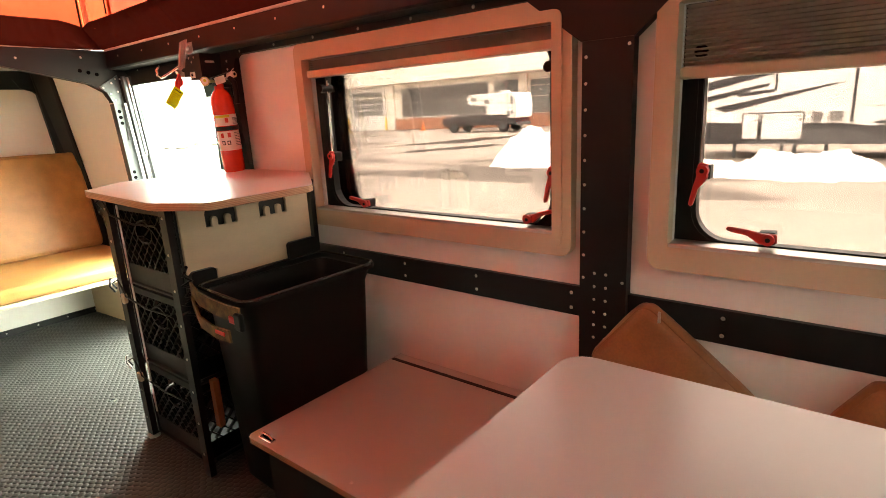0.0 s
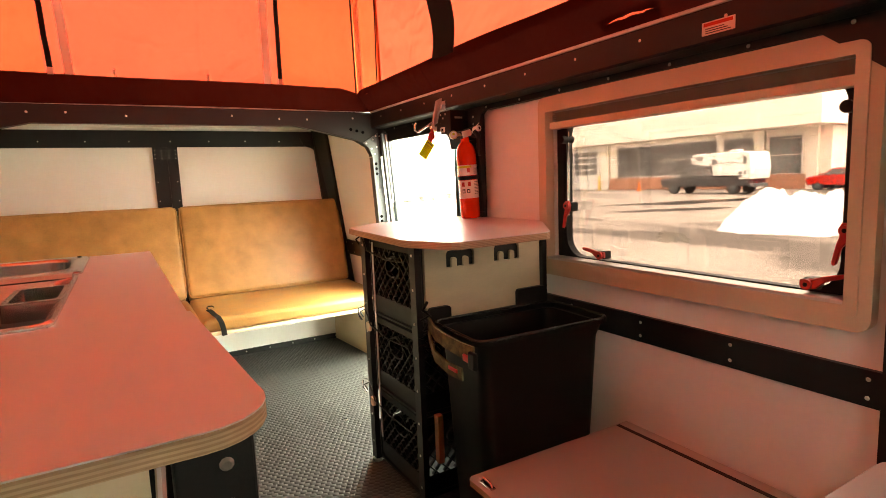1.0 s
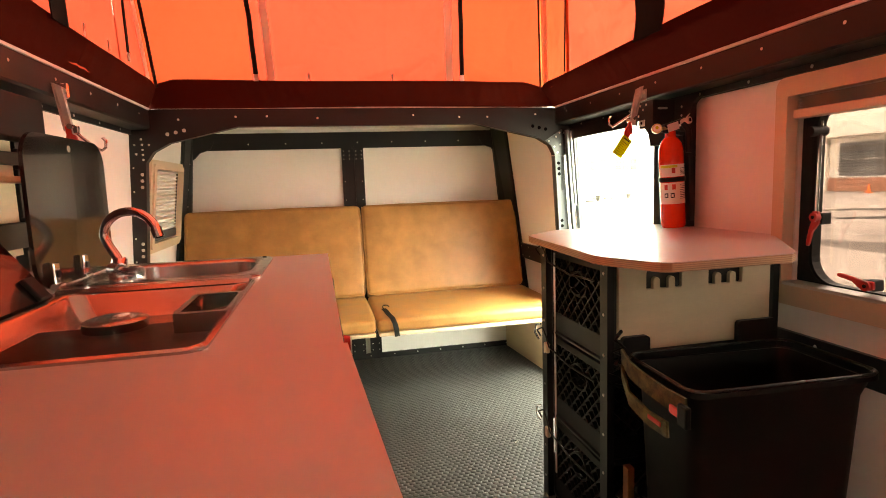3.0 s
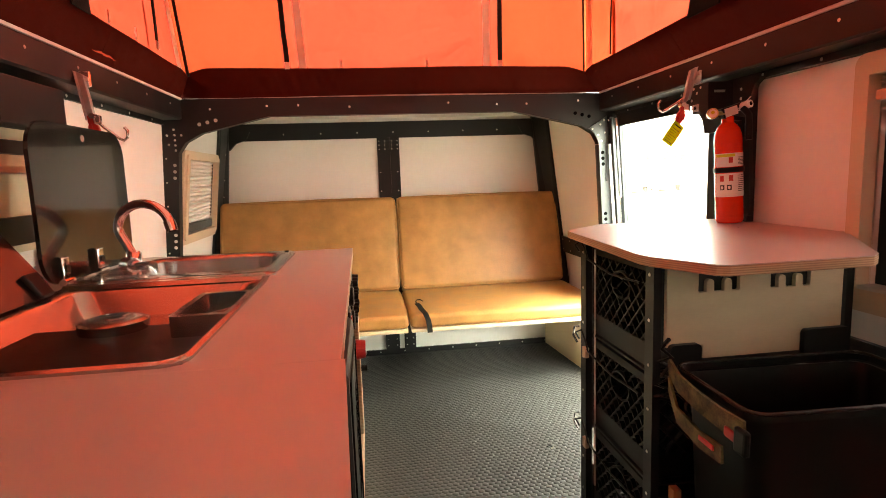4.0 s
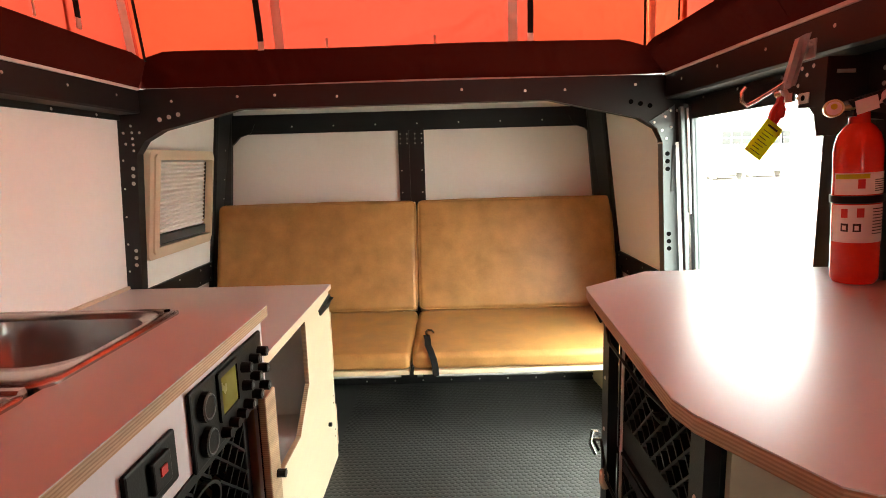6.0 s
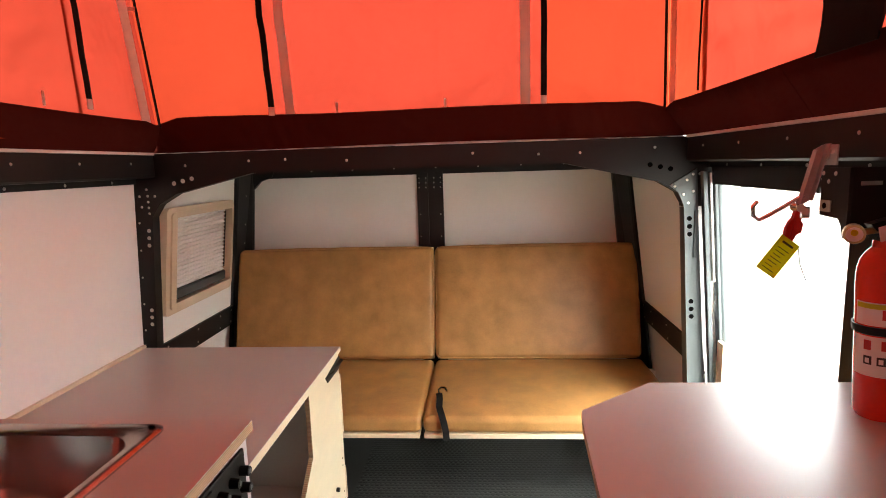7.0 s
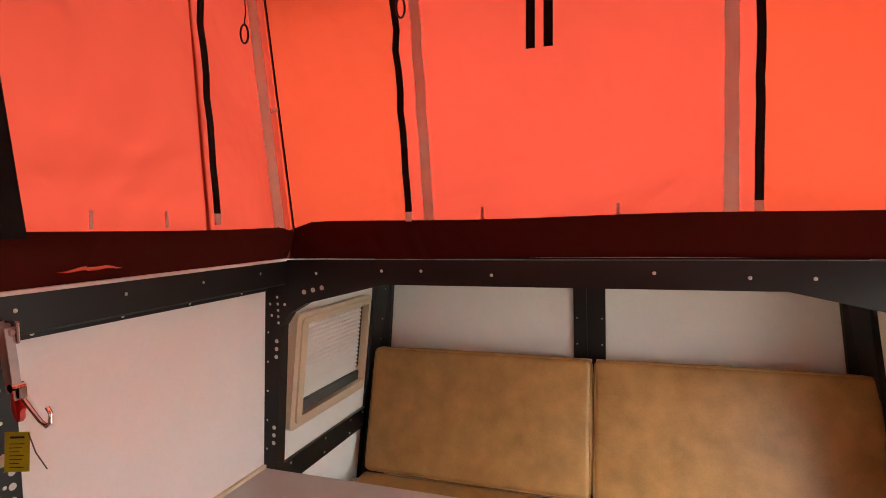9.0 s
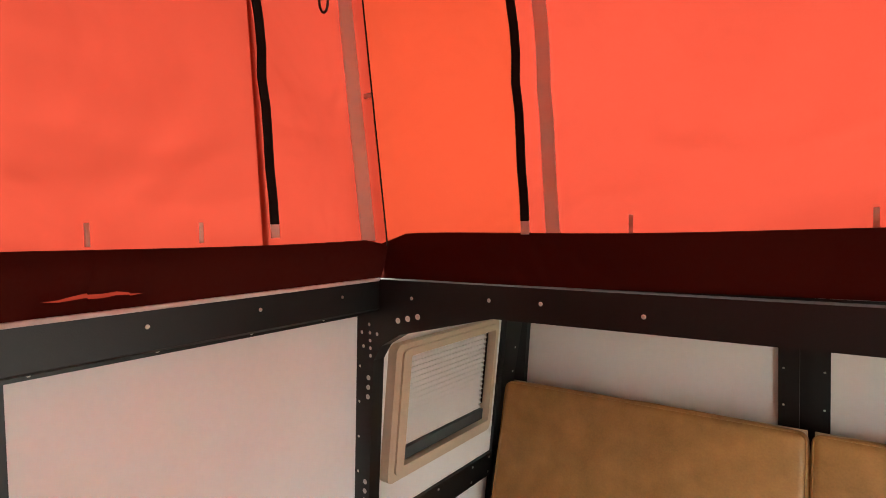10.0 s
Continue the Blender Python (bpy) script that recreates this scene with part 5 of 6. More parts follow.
sink = thing("sink", (-0.6, 1.9, 0.87), "stainless steel sink with a chrome faucet and smoked glass lid", "sink")
part("basin", tray(-0.83, -0.395, 1.712, 2.105, -0.765, -0.435, 1.80, 2.065, 0.13, 0.06), STEEL, sink, "", True)
part("drain", lathe([(0.0, 0.7575), (0.03, 0.7575), (0.034, 0.757), (0.034, 0.7545), (0.0, 0.7545)], -0.6, 1.93, 20), CHROME, sink, "", True)
rivets(sink, [(-0.42, 2.085, KZ + 0.0075)], "z", HOLE, 0.7, name="screw_hole")
fx, fy = -0.725, 1.835
fa = part("faucet", lathe([(0.0, 0.884), (0.027, 0.884), (0.027, 0.892), (0.020, 0.897), (0.0165, 0.905), (0.0165, 0.93), (0.012, 0.936), (0.0, 0.937)], fx, fy, 24), CHROME, sink, "chrome swan-neck faucet", True)
neck = [(fx, fy, 0.925), (fx - 0.012, fy + 0.005, 0.945), (fx - 0.026, fy + 0.011, 0.968)]
for i in range(15):
    a = math.pi * (1 - i / 14.0 * 0.96)
    neck.append((-0.693 + 0.066 * math.cos(a), 1.826 - 0.024 * math.cos(a), 0.986 + 0.058 * math.sin(a)))
part("spout", tube(neck, 0.0105, 16), CHROME, fa, "", True)
e = Vector(neck[-1]); d_ = (Vector(neck[-1]) - Vector(neck[-2])).normalized()
part("spout_tip", cyl(e - d_ * 0.012, e + d_ * 0.012, 0.0128, 16), CHROME, fa, "", True)
part("aerator", cyl(e + d_ * 0.012, e + d_ * 0.013, 0.009, 14), VOID, fa)
part("lever", cyl((fx + 0.005, fy - 0.03, 0.908), (fx + 0.05, fy - 0.055, 0.906), 0.010, 14), CHROME, fa, "", True)
part("lever_knob", cyl((fx + 0.04, fy - 0.05, 0.9065), (fx + 0.062, fy - 0.062, 0.9055), 0.014, 16), CHROME, fa, "", True)
part("lever_knob", cyl((fx - 0.012, fy - 0.012, 0.908), (fx + 0.014, fy - 0.038, 0.908), 0.017, 16), CHROME, fa, "", True)
lid = part("lid", moved(prism(rounded(1.650, 2.066, 0.889, 1.220, 0.06), "x", -0.004, 0.004), pose(-0.822, 0, 0)), SMOKE, sink, "smoked glass lid standing open")
part("lid_hole", cyl((-0.8178, 1.86, 1.195), (-0.8168, 1.86, 1.195), 0.008, 14), RIVET, lid)
for y in (1.71, 1.86):
    h = part("hinge", box(-0.812, -0.806, y - 0.014, y + 0.014, 0.889, 0.945, 0.003), CHROME, lid)
    part("hinge_pin", cyl((-0.808, y - 0.018, 0.893), (-0.808, y + 0.018, 0.893), 0.008, 12), CHROME, h)
    part("hinge_screw", cyl((-0.807, y, 0.92), (-0.802, y, 0.92), 0.008, 12), BLACK_PLASTIC, h)

hob = thing("gas_hob", (-0.6, 1.4, 0.87), "stainless steel hob tray with a round burner and glass lid", "hob")
part("tray", tray(-0.80, -0.400, 1.127, 1.700, -0.755, -0.418, 1.150, 1.640, 0.050, 0.03), STEEL, hob, "", True)
bz = KZ - 0.0455
part("burner", lathe([(0.0, bz + 0.001), (0.055, bz + 0.001), (0.055, bz + 0.004), (0.041, bz + 0.005), (0.041, bz + 0.012), (0.052, bz + 0.014), (0.053, bz + 0.030), (0.046, bz + 0.0335), (0.030, bz + 0.034), (0.0, bz + 0.034)], -0.612, 1.448, 32), STEEL, hob, "round stacked burner cap", True)
part("burner_cap", lathe([(0.0, bz + 0.035), (0.022, bz + 0.035), (0.024, bz + 0.0385), (0.0, bz + 0.040)], -0.612, 1.448, 24), CHROME, hob, "", True)
part("burner_ring", lathe([(0.0, bz + 0.001), (0.045, bz + 0.001), (0.045, bz + 0.006), (0.0, bz + 0.007)], -0.645, 1.340, 24), CHROME, hob, "", True)
cad = part("corner_caddy", ring(rounded(-0.500, -0.404, 1.366, 1.552, 0.012), rounded(-0.489, -0.416, 1.380, 1.540, 0.008), "z", bz, KZ + 0.003), STEEL, hob, "steel corner compartment")
part("divider", prism([(-0.489, 1.40), (-0.416, 1.50), (-0.416, 1.506), (-0.489, 1.408)], "z", bz + 0.004, KZ - 0.012), STEEL, cad)
# black floor piece paints the shade down in the compartment
part("insert", box(-0.487, -0.418, 1.382, 1.538, bz + 0.0005, bz + 0.012), BLACK_PLASTIC, cad, "black floor added for the shade inside the compartment")
part("ridge", prism([(1.646, KZ + 0.004), (1.652, KZ + 0.013), (1.664, KZ + 0.013), (1.668, KZ + 0.008), (1.682, KZ + 0.008), (1.686, KZ + 0.012), (1.697, KZ + 0.012), (1.700, KZ + 0.004)], "x", -0.79, -0.41), STEEL, hob)
m = pose(-0.775, 0, KZ + 0.008, 0, -36, 0)
gl = part("lid", moved(prism(rounded(1.135, 1.60, 0.0, 0.34, 0.03), "x", -0.004, 0.004), m), SMOKE, hob, "smoked glass lid leaning on the wall")
for y in (1.20, 1.56):
    part("hinge", moved(box(0.004, 0.014, y - 0.02, y + 0.02, -0.002, 0.05, 0.004), m), BLACK_PLASTIC, gl)

# ---- kitchen: cabinet ----
GREY_LAM = material("pale_grey_laminate", (0.60, 0.58, 0.60), 0.4, vary=0.03, scale=4, bump=0.03)
KX = -0.25
GREY_LINER = material("grey_liner_board", (0.36, 0.38, 0.385), 0.5, vary=0.08, scale=4, bump=0.04)
cab = thing("kitchen_cabinet", (-0.6, 1.4, 0), "pale grey kitchen cabinet front with cut-outs", "cabinet")
fr = box(KX - 0.012, KX, 1.475, 2.127, 0.70, 0.857)
fr = box(KX - 0.012, KX, 1.475, 1.615, 0.12, 0.70, bm=fr)
fr = box(KX - 0.012, KX, 2.08, 2.127, 0.12, 0.70, bm=fr)
fr = box(KX - 0.012, KX, 1.615, 2.08, 0.12, 0.40, bm=fr)
part("front_panel", fr, GREY_LAM, cab)
part("end_panel", box(WL + 0.01, -0.300, 0.695, 0.71, 0.0, 0.860), CREAM_PLY, cab, "pale plywood end panel")
part("side_panel", box(WL + 0.01, KX - 0.012, 2.117, 2.129, 0.0, 0.857), CREAM_PLY, cab)
part("back_panel", box(WL + 0.003, WL + 0.01, 0.71, 2.117, 0.0, 0.857), GREY_LAM, cab)
part("bottom_panel", box(WL + 0.01, KX - 0.012, 0.71, 2.117, 0.10, 0.115), CREAM_PLY, cab)
part("plinth", box(-0.36, -0.345, 0.71, 2.117, 0.0, 0.10), BLACK_METAL, cab)
pst = part("corner_post", box(-0.282, -0.212, 0.69, 0.735, 0.0, 0.860, 0.003), BLACK_METAL, cab, "black corner post")
rivets(pst, [(-0.238, 0.6895, z) for z in (0.82, 0.78, 0.6)], "-y", size=1.3)
part("corner_latch", tube([(-0.290, 0.700, 0.84), (-0.292, 0.696, 0.80), (-0.288, 0.694, 0.74)], 0.005, 8), CHROME, pst, "", True)
part("crate_frame", ring(rounded(1.605, 2.09, 0.385, 0.712, 0.03), rounded(1.625, 2.072, 0.402, 0.698, 0.025), "x", KX - 0.002, KX + 0.004), BLACK_PLASTIC, cab)
br = part("drop_board", box(KX + 0.004, KX + 0.020, 2.062, 2.125, 0.33, 0.705, 0.003), PLY_EDGE, cab, "brown edged plywood flap beside the crate")
part("drop_board", box(KX + 0.004, KX + 0.020, 1.62, 2.10, 0.31, 0.33, 0.003), PLY_EDGE, cab)
part("flap_knob", cyl((KX + 0.02, 2.10, 0.52), (KX + 0.038, 2.10, 0.52), 0.009, 12), BLACK_PLASTIC, br)

sk_ = part("socket_panel", box(KX, KX + 0.008, 1.613, 1.736, 0.737, 0.812, 0.004), BLACK_PLASTIC, cab, "black switch plate with a red light")
part("switch", box(KX + 0.008, KX + 0.016, 1.66, 1.705, 0.755, 0.80, 0.003), BLACK_PLASTIC, sk_)
part("switch_light", box(KX + 0.016, KX + 0.018, 1.675, 1.69, 0.774, 0.786), RED_PLASTIC, sk_)
cp = part("control_panel", box(KX, KX + 0.008, 1.784, 2.10, 0.708, 0.838, 0.004), BLACK_PLASTIC, cab, "black control panel with knobs and a small display")
DISPLAY = material("olive_display", (0.16, 0.15, 0.03), 0.25, vary=0.1, bump=0)
part("display", box(KX + 0.008, KX + 0.010, 1.885, 1.955, 0.755, 0.822), DISPLAY, cp, "olive liquid crystal display")
part("display_bezel", ring(rounded(1.875, 1.965, 0.745, 0.832, 0.006), rounded(1.885, 1.955, 0.755, 0.822, 0.003), "x", KX + 0.008, KX + 0.013), BLACK_PLASTIC, cp)
for y, z, r in ((1.825, 0.80, 0.024), (1.825, 0.742, 0.024)):
    s = part("power_socket", cyl((KX + 0.006, y, z), (KX + 0.018, y, z), r, 20), BLACK_PLASTIC, cp, "round power socket with cap")
    part("socket_ring", tube([(KX + 0.018, y + r * 0.8 * math.cos(a), z + r * 0.8 * math.sin(a)) for a in span(0, 2 * math.pi, 18)], 0.002, 6), GREY_METAL, s)
for y in (1.99, 2.035, 2.078):
    for z in (0.728, 0.765, 0.80):
        k_ = part("knob", cyl((KX + 0.006, y, z), (KX + 0.026, y, z), 0.011, 14, 0.0095), BLACK_PLASTIC, cp)
        part("knob_cap", cyl((KX + 0.026, y, z), (KX + 0.0268, y, z), 0.005, 10), GREY_METAL, k_)
for y in (1.885, 1.92, 1.955):
    part("knob", cyl((KX + 0.006, y, 0.726), (KX + 0.024, y, 0.726), 0.010, 14, 0.0085), BLACK_PLASTIC, cp)
kb = part("gas_knob", cyl((KX, 1.508, 0.765), (KX + 0.024, 1.508, 0.765), 0.038, 22, 0.030), BLACK_PLASTIC, cab, "red gas knob on a black base")
part("gas_knob_grip", cyl((KX + 0.024, 1.508, 0.765), (KX + 0.046, 1.508, 0.765), 0.020, 20, 0.016), RED_PLASTIC, kb, "red grip")
part("gas_knob_cap", cyl((KX + 0.046, 1.508, 0.765), (KX + 0.048, 1.508, 0.765), 0.011, 16), PAPER, kb)

app = thing("refrigerator", (-0.42, 1.31, 0.115), "black compact refrigerator with a grille under the worktop", "refrigerator")
part("housing", box(-0.75, -0.24, 1.165, 1.465, 0.35, 0.85, 0.006), BLACK_PLASTIC, app)
dr = part("door", box(-0.24, -0.222, 1.168, 1.462, 0.36, 0.843, 0.011), BLACK_PLASTIC, app, "dark satin door")
part("door_inset", ring(rounded(1.20, 1.44, 0.40, 0.815, 0.015), rounded(1.206, 1.434, 0.406, 0.809, 0.012), "x", -0.2225, -0.2195), BLACK_PLASTIC, dr)
gr = part("grille", prism([(1.385 + 0.038 * math.cos(a), 0.645 + 0.105 * math.sin(a)) for a in span(0, 2 * math.pi, 28)[:-1]], "x", -0.2225, -0.2213), BLACK_PLASTIC, dr, "oval field of fine perforations")
rivets(gr, [(-0.2212, 1.385 + 0.0115 * i + 0.0057 * (j % 2), 0.645 + 0.0115 * j) for j in range(-8, 9) for i in range(-3, 4) if ((0.0115 * i + 0.0057 * (j % 2)) / 0.033) ** 2 + (0.0115 * j / 0.098) ** 2 < 1], "x", HOLE, 0.42, name="perforation")
part("side_shell", box(-0.245, -0.236, 1.125, 1.163, 0.30, 0.852, 0.003), GREY_LAM, app)
part("stand", box(-0.70, -0.26, 1.18, 1.45, 0.115, 0.35), BLACK_METAL, app)
part("door_catch", cyl((-0.236, 1.474, 0.60), (-0.222, 1.474, 0.60), 0.02, 16), GREY_METAL, app)

kc = milk_crate((0, 0, 0), True, "black plastic milk crate pushed into the cabinet", "milk crates in the kitchen")
kc.rotation_euler = (0, 0, math.pi)
kc.scale = (1.0, 1.26, 1.05)
kc.location = (KX - 0.175, 1.848, 0.412)
part("support_board", box(WL + 0.01, KX - 0.013, 1.62, 2.08, 0.398, 0.41), CREAM_PLY, cab)

# ---- low cabinet beside the sofa ----
LX = -0.318
low = thing("low_worktop", (-0.7, 2.6, 0.69), "pale laminate worktop of the low cabinet", "worktop")
slab([[(W0, 2.135), (-0.308, 2.135), (-0.308, 3.082), (W0, 3.082)]], 0.692, 0.710, low, CREAM_PLY, LAMINATE)
lc = thing("low_cabinet", (-0.7, 2.6, 0), "pale plywood cabinet with an open front cut-out", "cabinet")
fr = box(LX - 0.012, LX, 2.135, 2.72, 0.672, 0.692)
fr = box(LX - 0.012, LX, 2.72, 3.078, 0.0, 0.692, bm=fr)
fr = box(LX - 0.012, LX, 2.135, 2.72, 0.0, 0.345, bm=fr)
fr = prism([(2.58, 0.345), (2.72, 0.345), (2.72, 0.46)], "x", LX - 0.012, LX, bm=fr)
part("front_panel", fr, CREAM_PLY, lc)
part("end_panel", box(WL + 0.01, LX - 0.012, 3.066, 3.078, 0.0, 0.692), CREAM_PLY, lc)
part("liner", box(WL + 0.01, WL + 0.02, 2.14, 3.066, 0.0, 0.69), GREY_LINER, lc, "grey inner back")
part("inner_shelf", box(WL + 0.02, LX - 0.012, 2.14, 3.066, 0.33, 0.345), GREY_LINER, lc)
part("divider", box(WL + 0.02, LX - 0.012, 2.74, 2.752, 0.345, 0.69), GREY_LINER, lc)
part("cutout_edge", strap([(LX - 0.006, 2.716, 0.67), (LX - 0.006, 2.716, 0.462), (LX - 0.006, 2.578, 0.349), (LX - 0.006, 2.14, 0.349)], 0.014, 0.004, (1, 0, 0)), PLY_EDGE, lc)
part("finger_joint", box(LX - 0.012, LX + 0.003, 3.078, 3.084, 0.36, 0.60), CREAM_PLY, lc)
part("finger_joint", box(LX - 0.012, LX + 0.003, 3.078, 3.084, 0.05, 0.22), CREAM_PLY, lc)
hd = part("handle", prism([(2.90, 0.655), (3.08, 0.672), (3.10, 0.640), (3.06, 0.628), (2.92, 0.632)], "x", LX, LX + 0.004), BLACK_METAL, lc, "black folded metal bracket")
part("handle_lip", prism([(LX + 0.004, 2.93), (LX + 0.014, 2.96), (LX + 0.018, 3.08), (LX + 0.004, 3.09)], "z", 0.655, 0.659), BLACK_METAL, hd)
rivets(lc, [(LX + 0.0003, y, z) for y in (2.95, 3.0, 3.04) for z in (0.645,)], "x", size=0.7, name="screw")
rivets(lc, [(LX + 0.0003, 3.05, z) for z in (0.10, 0.13, 0.24, 0.27)], "x", HOLE, 0.4, name="screw_hole")
part("catch", cyl((LX, 2.95, 0.20), (LX + 0.012, 2.95, 0.20), 0.008, 10), BLACK_PLASTIC, lc)

# ---- shelf frame on the left wall ----
shelf = thing("wall_shelf", (-1.03, 1.7, 0.95), "plywood shelf in a black metal frame on the wall", "shelf")
part("back_panel", box(WL - 0.002, WL + 0.022, 1.25, 2.105, 0.93, 1.345), CREAM_PLY, shelf)
part("shelf_board", box(WL + 0.022, WL + 0.10, 1.25, 2.19, 1.124, 1.139, 0.002), CREAM_PLY, shelf, "plywood shelf board")
for z0, z1, dx in ((1.172, 1.205, 0.05), (0.952, 1.02, 0.05)):
    bb = part("frame_bar", box(WL + 0.022, WL + dx, 1.25, 2.108, z0, z1, 0.003), BLACK_METAL, shelf)
    part("frame_tab", box(WL + 0.031, WL + 0.045, 2.09, 2.13, z0 - 0.012, z1 + 0.012, 0.004), BLACK_METAL, bb)
    rivets(bb, [(WL + 0.0455, 2.11, z) for z in (z0, z1)], "x", size=1.2)


# ---- roof clamps with their tags ----
CLAMP_STEEL = material("zinc_plated_steel", (0.40, 0.43, 0.44), 0.45, metal=0.0, vary=0.15, scale=20, bump=0.02, rough_vary=0.06)


def roof_clamp(k, plate, arm, hook, grip, tag, label):
    c = thing("roof_clamp", (plate[0], 2.2, plate[1]), label, "clamp", "roof clamps")
    px, pz = plate
    if k > 0:
        part("plate", box(0.926, 0.9298, 2.226, 2.282, 1.360, 1.400, 0.0015), CLAMP_STEEL, c, "bolted end plate")
        part("plate_bolt", cyl((0.920, 2.24, 1.388), (0.926, 2.24, 1.388), 0.006, 8), RIVET, c)
        part("pivot_pin", cyl((px + 0.004, 2.192, pz), (0.926, 2.262, pz - 0.002), 0.008, 12), CLAMP_STEEL, c)
    else:
        part("plate", box(px - 0.016, px + 0.022, 2.188, 2.196, pz - 0.022, pz + 0.022, 0.004), CHROME, c, "bolted end plate")
        part("plate_bolt", cyl((px + 0.012, 2.182, pz), (px + 0.012, 2.19, pz), 0.006, 8), RIVET, c)
    ax, az = arm
    ux, uz = ax - px, az - pz
    part("arm", strap([(px - 0.004, 2.19, pz + 0.016), (px + ux / 2, 2.189, pz + uz / 2 + 0.002), (ax, 2.188, az - 0.012)], 0.024, 0.004, (1, 0, 0.5 * k)), CLAMP_STEEL, c, "pressed steel channel arm")
    for s in (-1, 1):
        part("arm_flange", strap([(px - 0.004 + 0.011 * s, 2.183, pz + 0.015 + 0.0055 * s * k), (ax + 0.011 * s, 2.181, az - 0.010 + 0.0055 * s * k)], 0.003, 0.014, (1, 0, 0.5 * k)), CLAMP_STEEL, c)
    hx, hz = hook
    d = hx - ax
    pts = [(ax, 2.185, az + 0.005), (ax + 0.35 * d, 2.185, az + (hz - az) * 0.55 - 0.002), (ax + 0.7 * d, 2.185, hz - 0.010), (hx - 0.12 * d, 2.185, hz - 0.018), (hx, 2.185, hz - 0.010), (hx + 0.02 * d, 2.185, hz + 0.008), (hx - 0.07 * d, 2.185, hz + 0.018)]
    part("hook", tube(pts, 0.0042, 10), CHROME, c, "bent chrome wire hook", True)
    gx, gz = grip
    flap = [(-0.006, 0.034), (0.007, 0.036), (0.011, 0.020), (0.009, 0.010), (0.015, 0.004), (0.016, -0.012), (0.009, -0.018), (0.006, -0.030), (-0.002, -0.035), (-0.011, -0.026), (-0.013, -0.008), (-0.010, 0.004), (-0.006, 0.012)]
    part("grip", moved(prism(flap, "y", -0.005, 0.005), pose(gx, 2.186, gz, 0, 14 * k, 0)), RED_PLASTIC, c, "red plastic safety grip")
    part("grip_rib", moved(prism([(-0.003, 0.010), (0.002, 0.010), (0.001, -0.028), (-0.004, -0.026)], "y", -0.0075, -0.005), pose(gx, 2.186, gz, 0, 14 * k, 0)), RED_PLASTIC, c)
    part("pivot", cyl((gx + 0.004, 2.172, gz + 0.032), (gx + 0.004, 2.196, gz + 0.032), 0.008, 12), CHROME, c)
    part("clip_block", box(gx + 0.006, gx + 0.024, 2.176, 2.19, gz + 0.012, gz + 0.034, 0.002), CHROME, c)
    tx, tz, tr = tag
    m = pose(tx, 2.178, tz) @ pose(0, 0, 0, 0, 0, 0 if k > 0 else 30) @ pose(0, 0, 0, 0, tr, 0)
    t = part("tag", moved(box(-0.021, 0.021, -0.0006, 0.0006, -0.038, 0.038), m), YELLOW_TAG, c, "yellow paper warning tag")
    part("tag_heading", moved(box(-0.012, 0.012, -0.0012, -0.0007, 0.026, 0.030), m), INK_AND_SHADE, t)
    for i in range(7):
        part("tag_line", moved(box(-0.013, 0.012 - 0.004 * (i % 3), -0.0012, -0.0007, 0.0150 - 0.0075 * i, 0.0164 - 0.0075 * i), m), INK_AND_SHADE, t)
    part("tag_wire", tube([m @ Vector((0.018, 0, 0.036)), m @ Vector((0.022, 0.0, 0.02)) + Vector((0.012, 0, -0.02)), m @ Vector((0.03, 0, 0)) + Vector((0.03, 0, -0.03))], 0.0012, 5), GREY_METAL, t)
    return c


roof_clamp(1, (0.876, 1.380), (0.846, 1.302), (0.757, 1.280), (0.832, 1.252), (0.803, 1.192, 36), "chrome roof clamp with red grip and yellow tag")
roof_clamp(-1, (-0.952, 1.384), (-0.936, 1.275), (-0.848, 1.232), (-0.936, 1.250), (-0.932, 1.160, 4), "chrome roof clamp with red grip hanging on the rail")

# hanging straps and carabiners under the roof
for x in (-0.083, -0.038):
    hs = thing("hanging_strap", (x, 2.92, ROOF), "short black webbing strap hanging from the roof", "strap", "hanging straps")
    part("webbing", strap([(x + 0.004, 2.92, ROOF), (x, 2.915, 2.2), (x - 0.002, 2.91, 2.010)], 0.023, 0.003, (1, 0, 0)), BLACK_WEB, hs)
for x, y, z in ((-0.955, 2.90, 2.13), (-1.0, 2.35, 2.02), (-0.45, 2.93, 2.145), (0.40, 2.93, 2.16)):
    cb = thing("carabiner", (x, y, z), "black carabiner hanging from the tent roof", "carabiner", "carabiners")
    part("ring", tube([(x + 0.011 * math.cos(a), y + 0.004 * math.cos(a), z + 0.028 * math.sin(a) + 0.028) for a in span(0, 2 * math.pi, 20)], 0.0033, 8), BLACK_METAL, cb, "", True)
    part("loop", tube([(x, y, z + 0.055), (x + 0.008, y, z + 0.09), (x + 0.002, y, ROOF)], 0.002, 6), BLACK_WEB, cb)

# ---- outside ----
CREAM_WALL = material("cream_stucco", (0.84, 0.79, 0.70), 0.8, vary=0.08, scale=0.6, bump=0.1, grain=8)
BRICK = material("terracotta_brick", (0.46, 0.22, 0.14), 0.85, vary=0.2, scale=1.5, bump=0.2, grain=6)
DARK_GLASS = material("dark_shop_glass", (0.15, 0.145, 0.14), 0.08, vary=0.5, scale=0.5, bump=0)
WHITE_PAINT = material("white_gelcoat", (0.78, 0.77, 0.74), 0.38, vary=0.04, bump=0.02, rough_vary=0.06)
CAR_BLACK = material("black_car_paint", (0.035, 0.035, 0.038), 0.2, vary=0.1, coat=0.5, bump=0)
CAR_RED = material("red_car_paint", (0.55, 0.02, 0.015), 0.2, vary=0.05, coat=0.5, bump=0)
TYRE = material("tyre_rubber", (0.02, 0.02, 0.02), 0.8, vary=0.2)
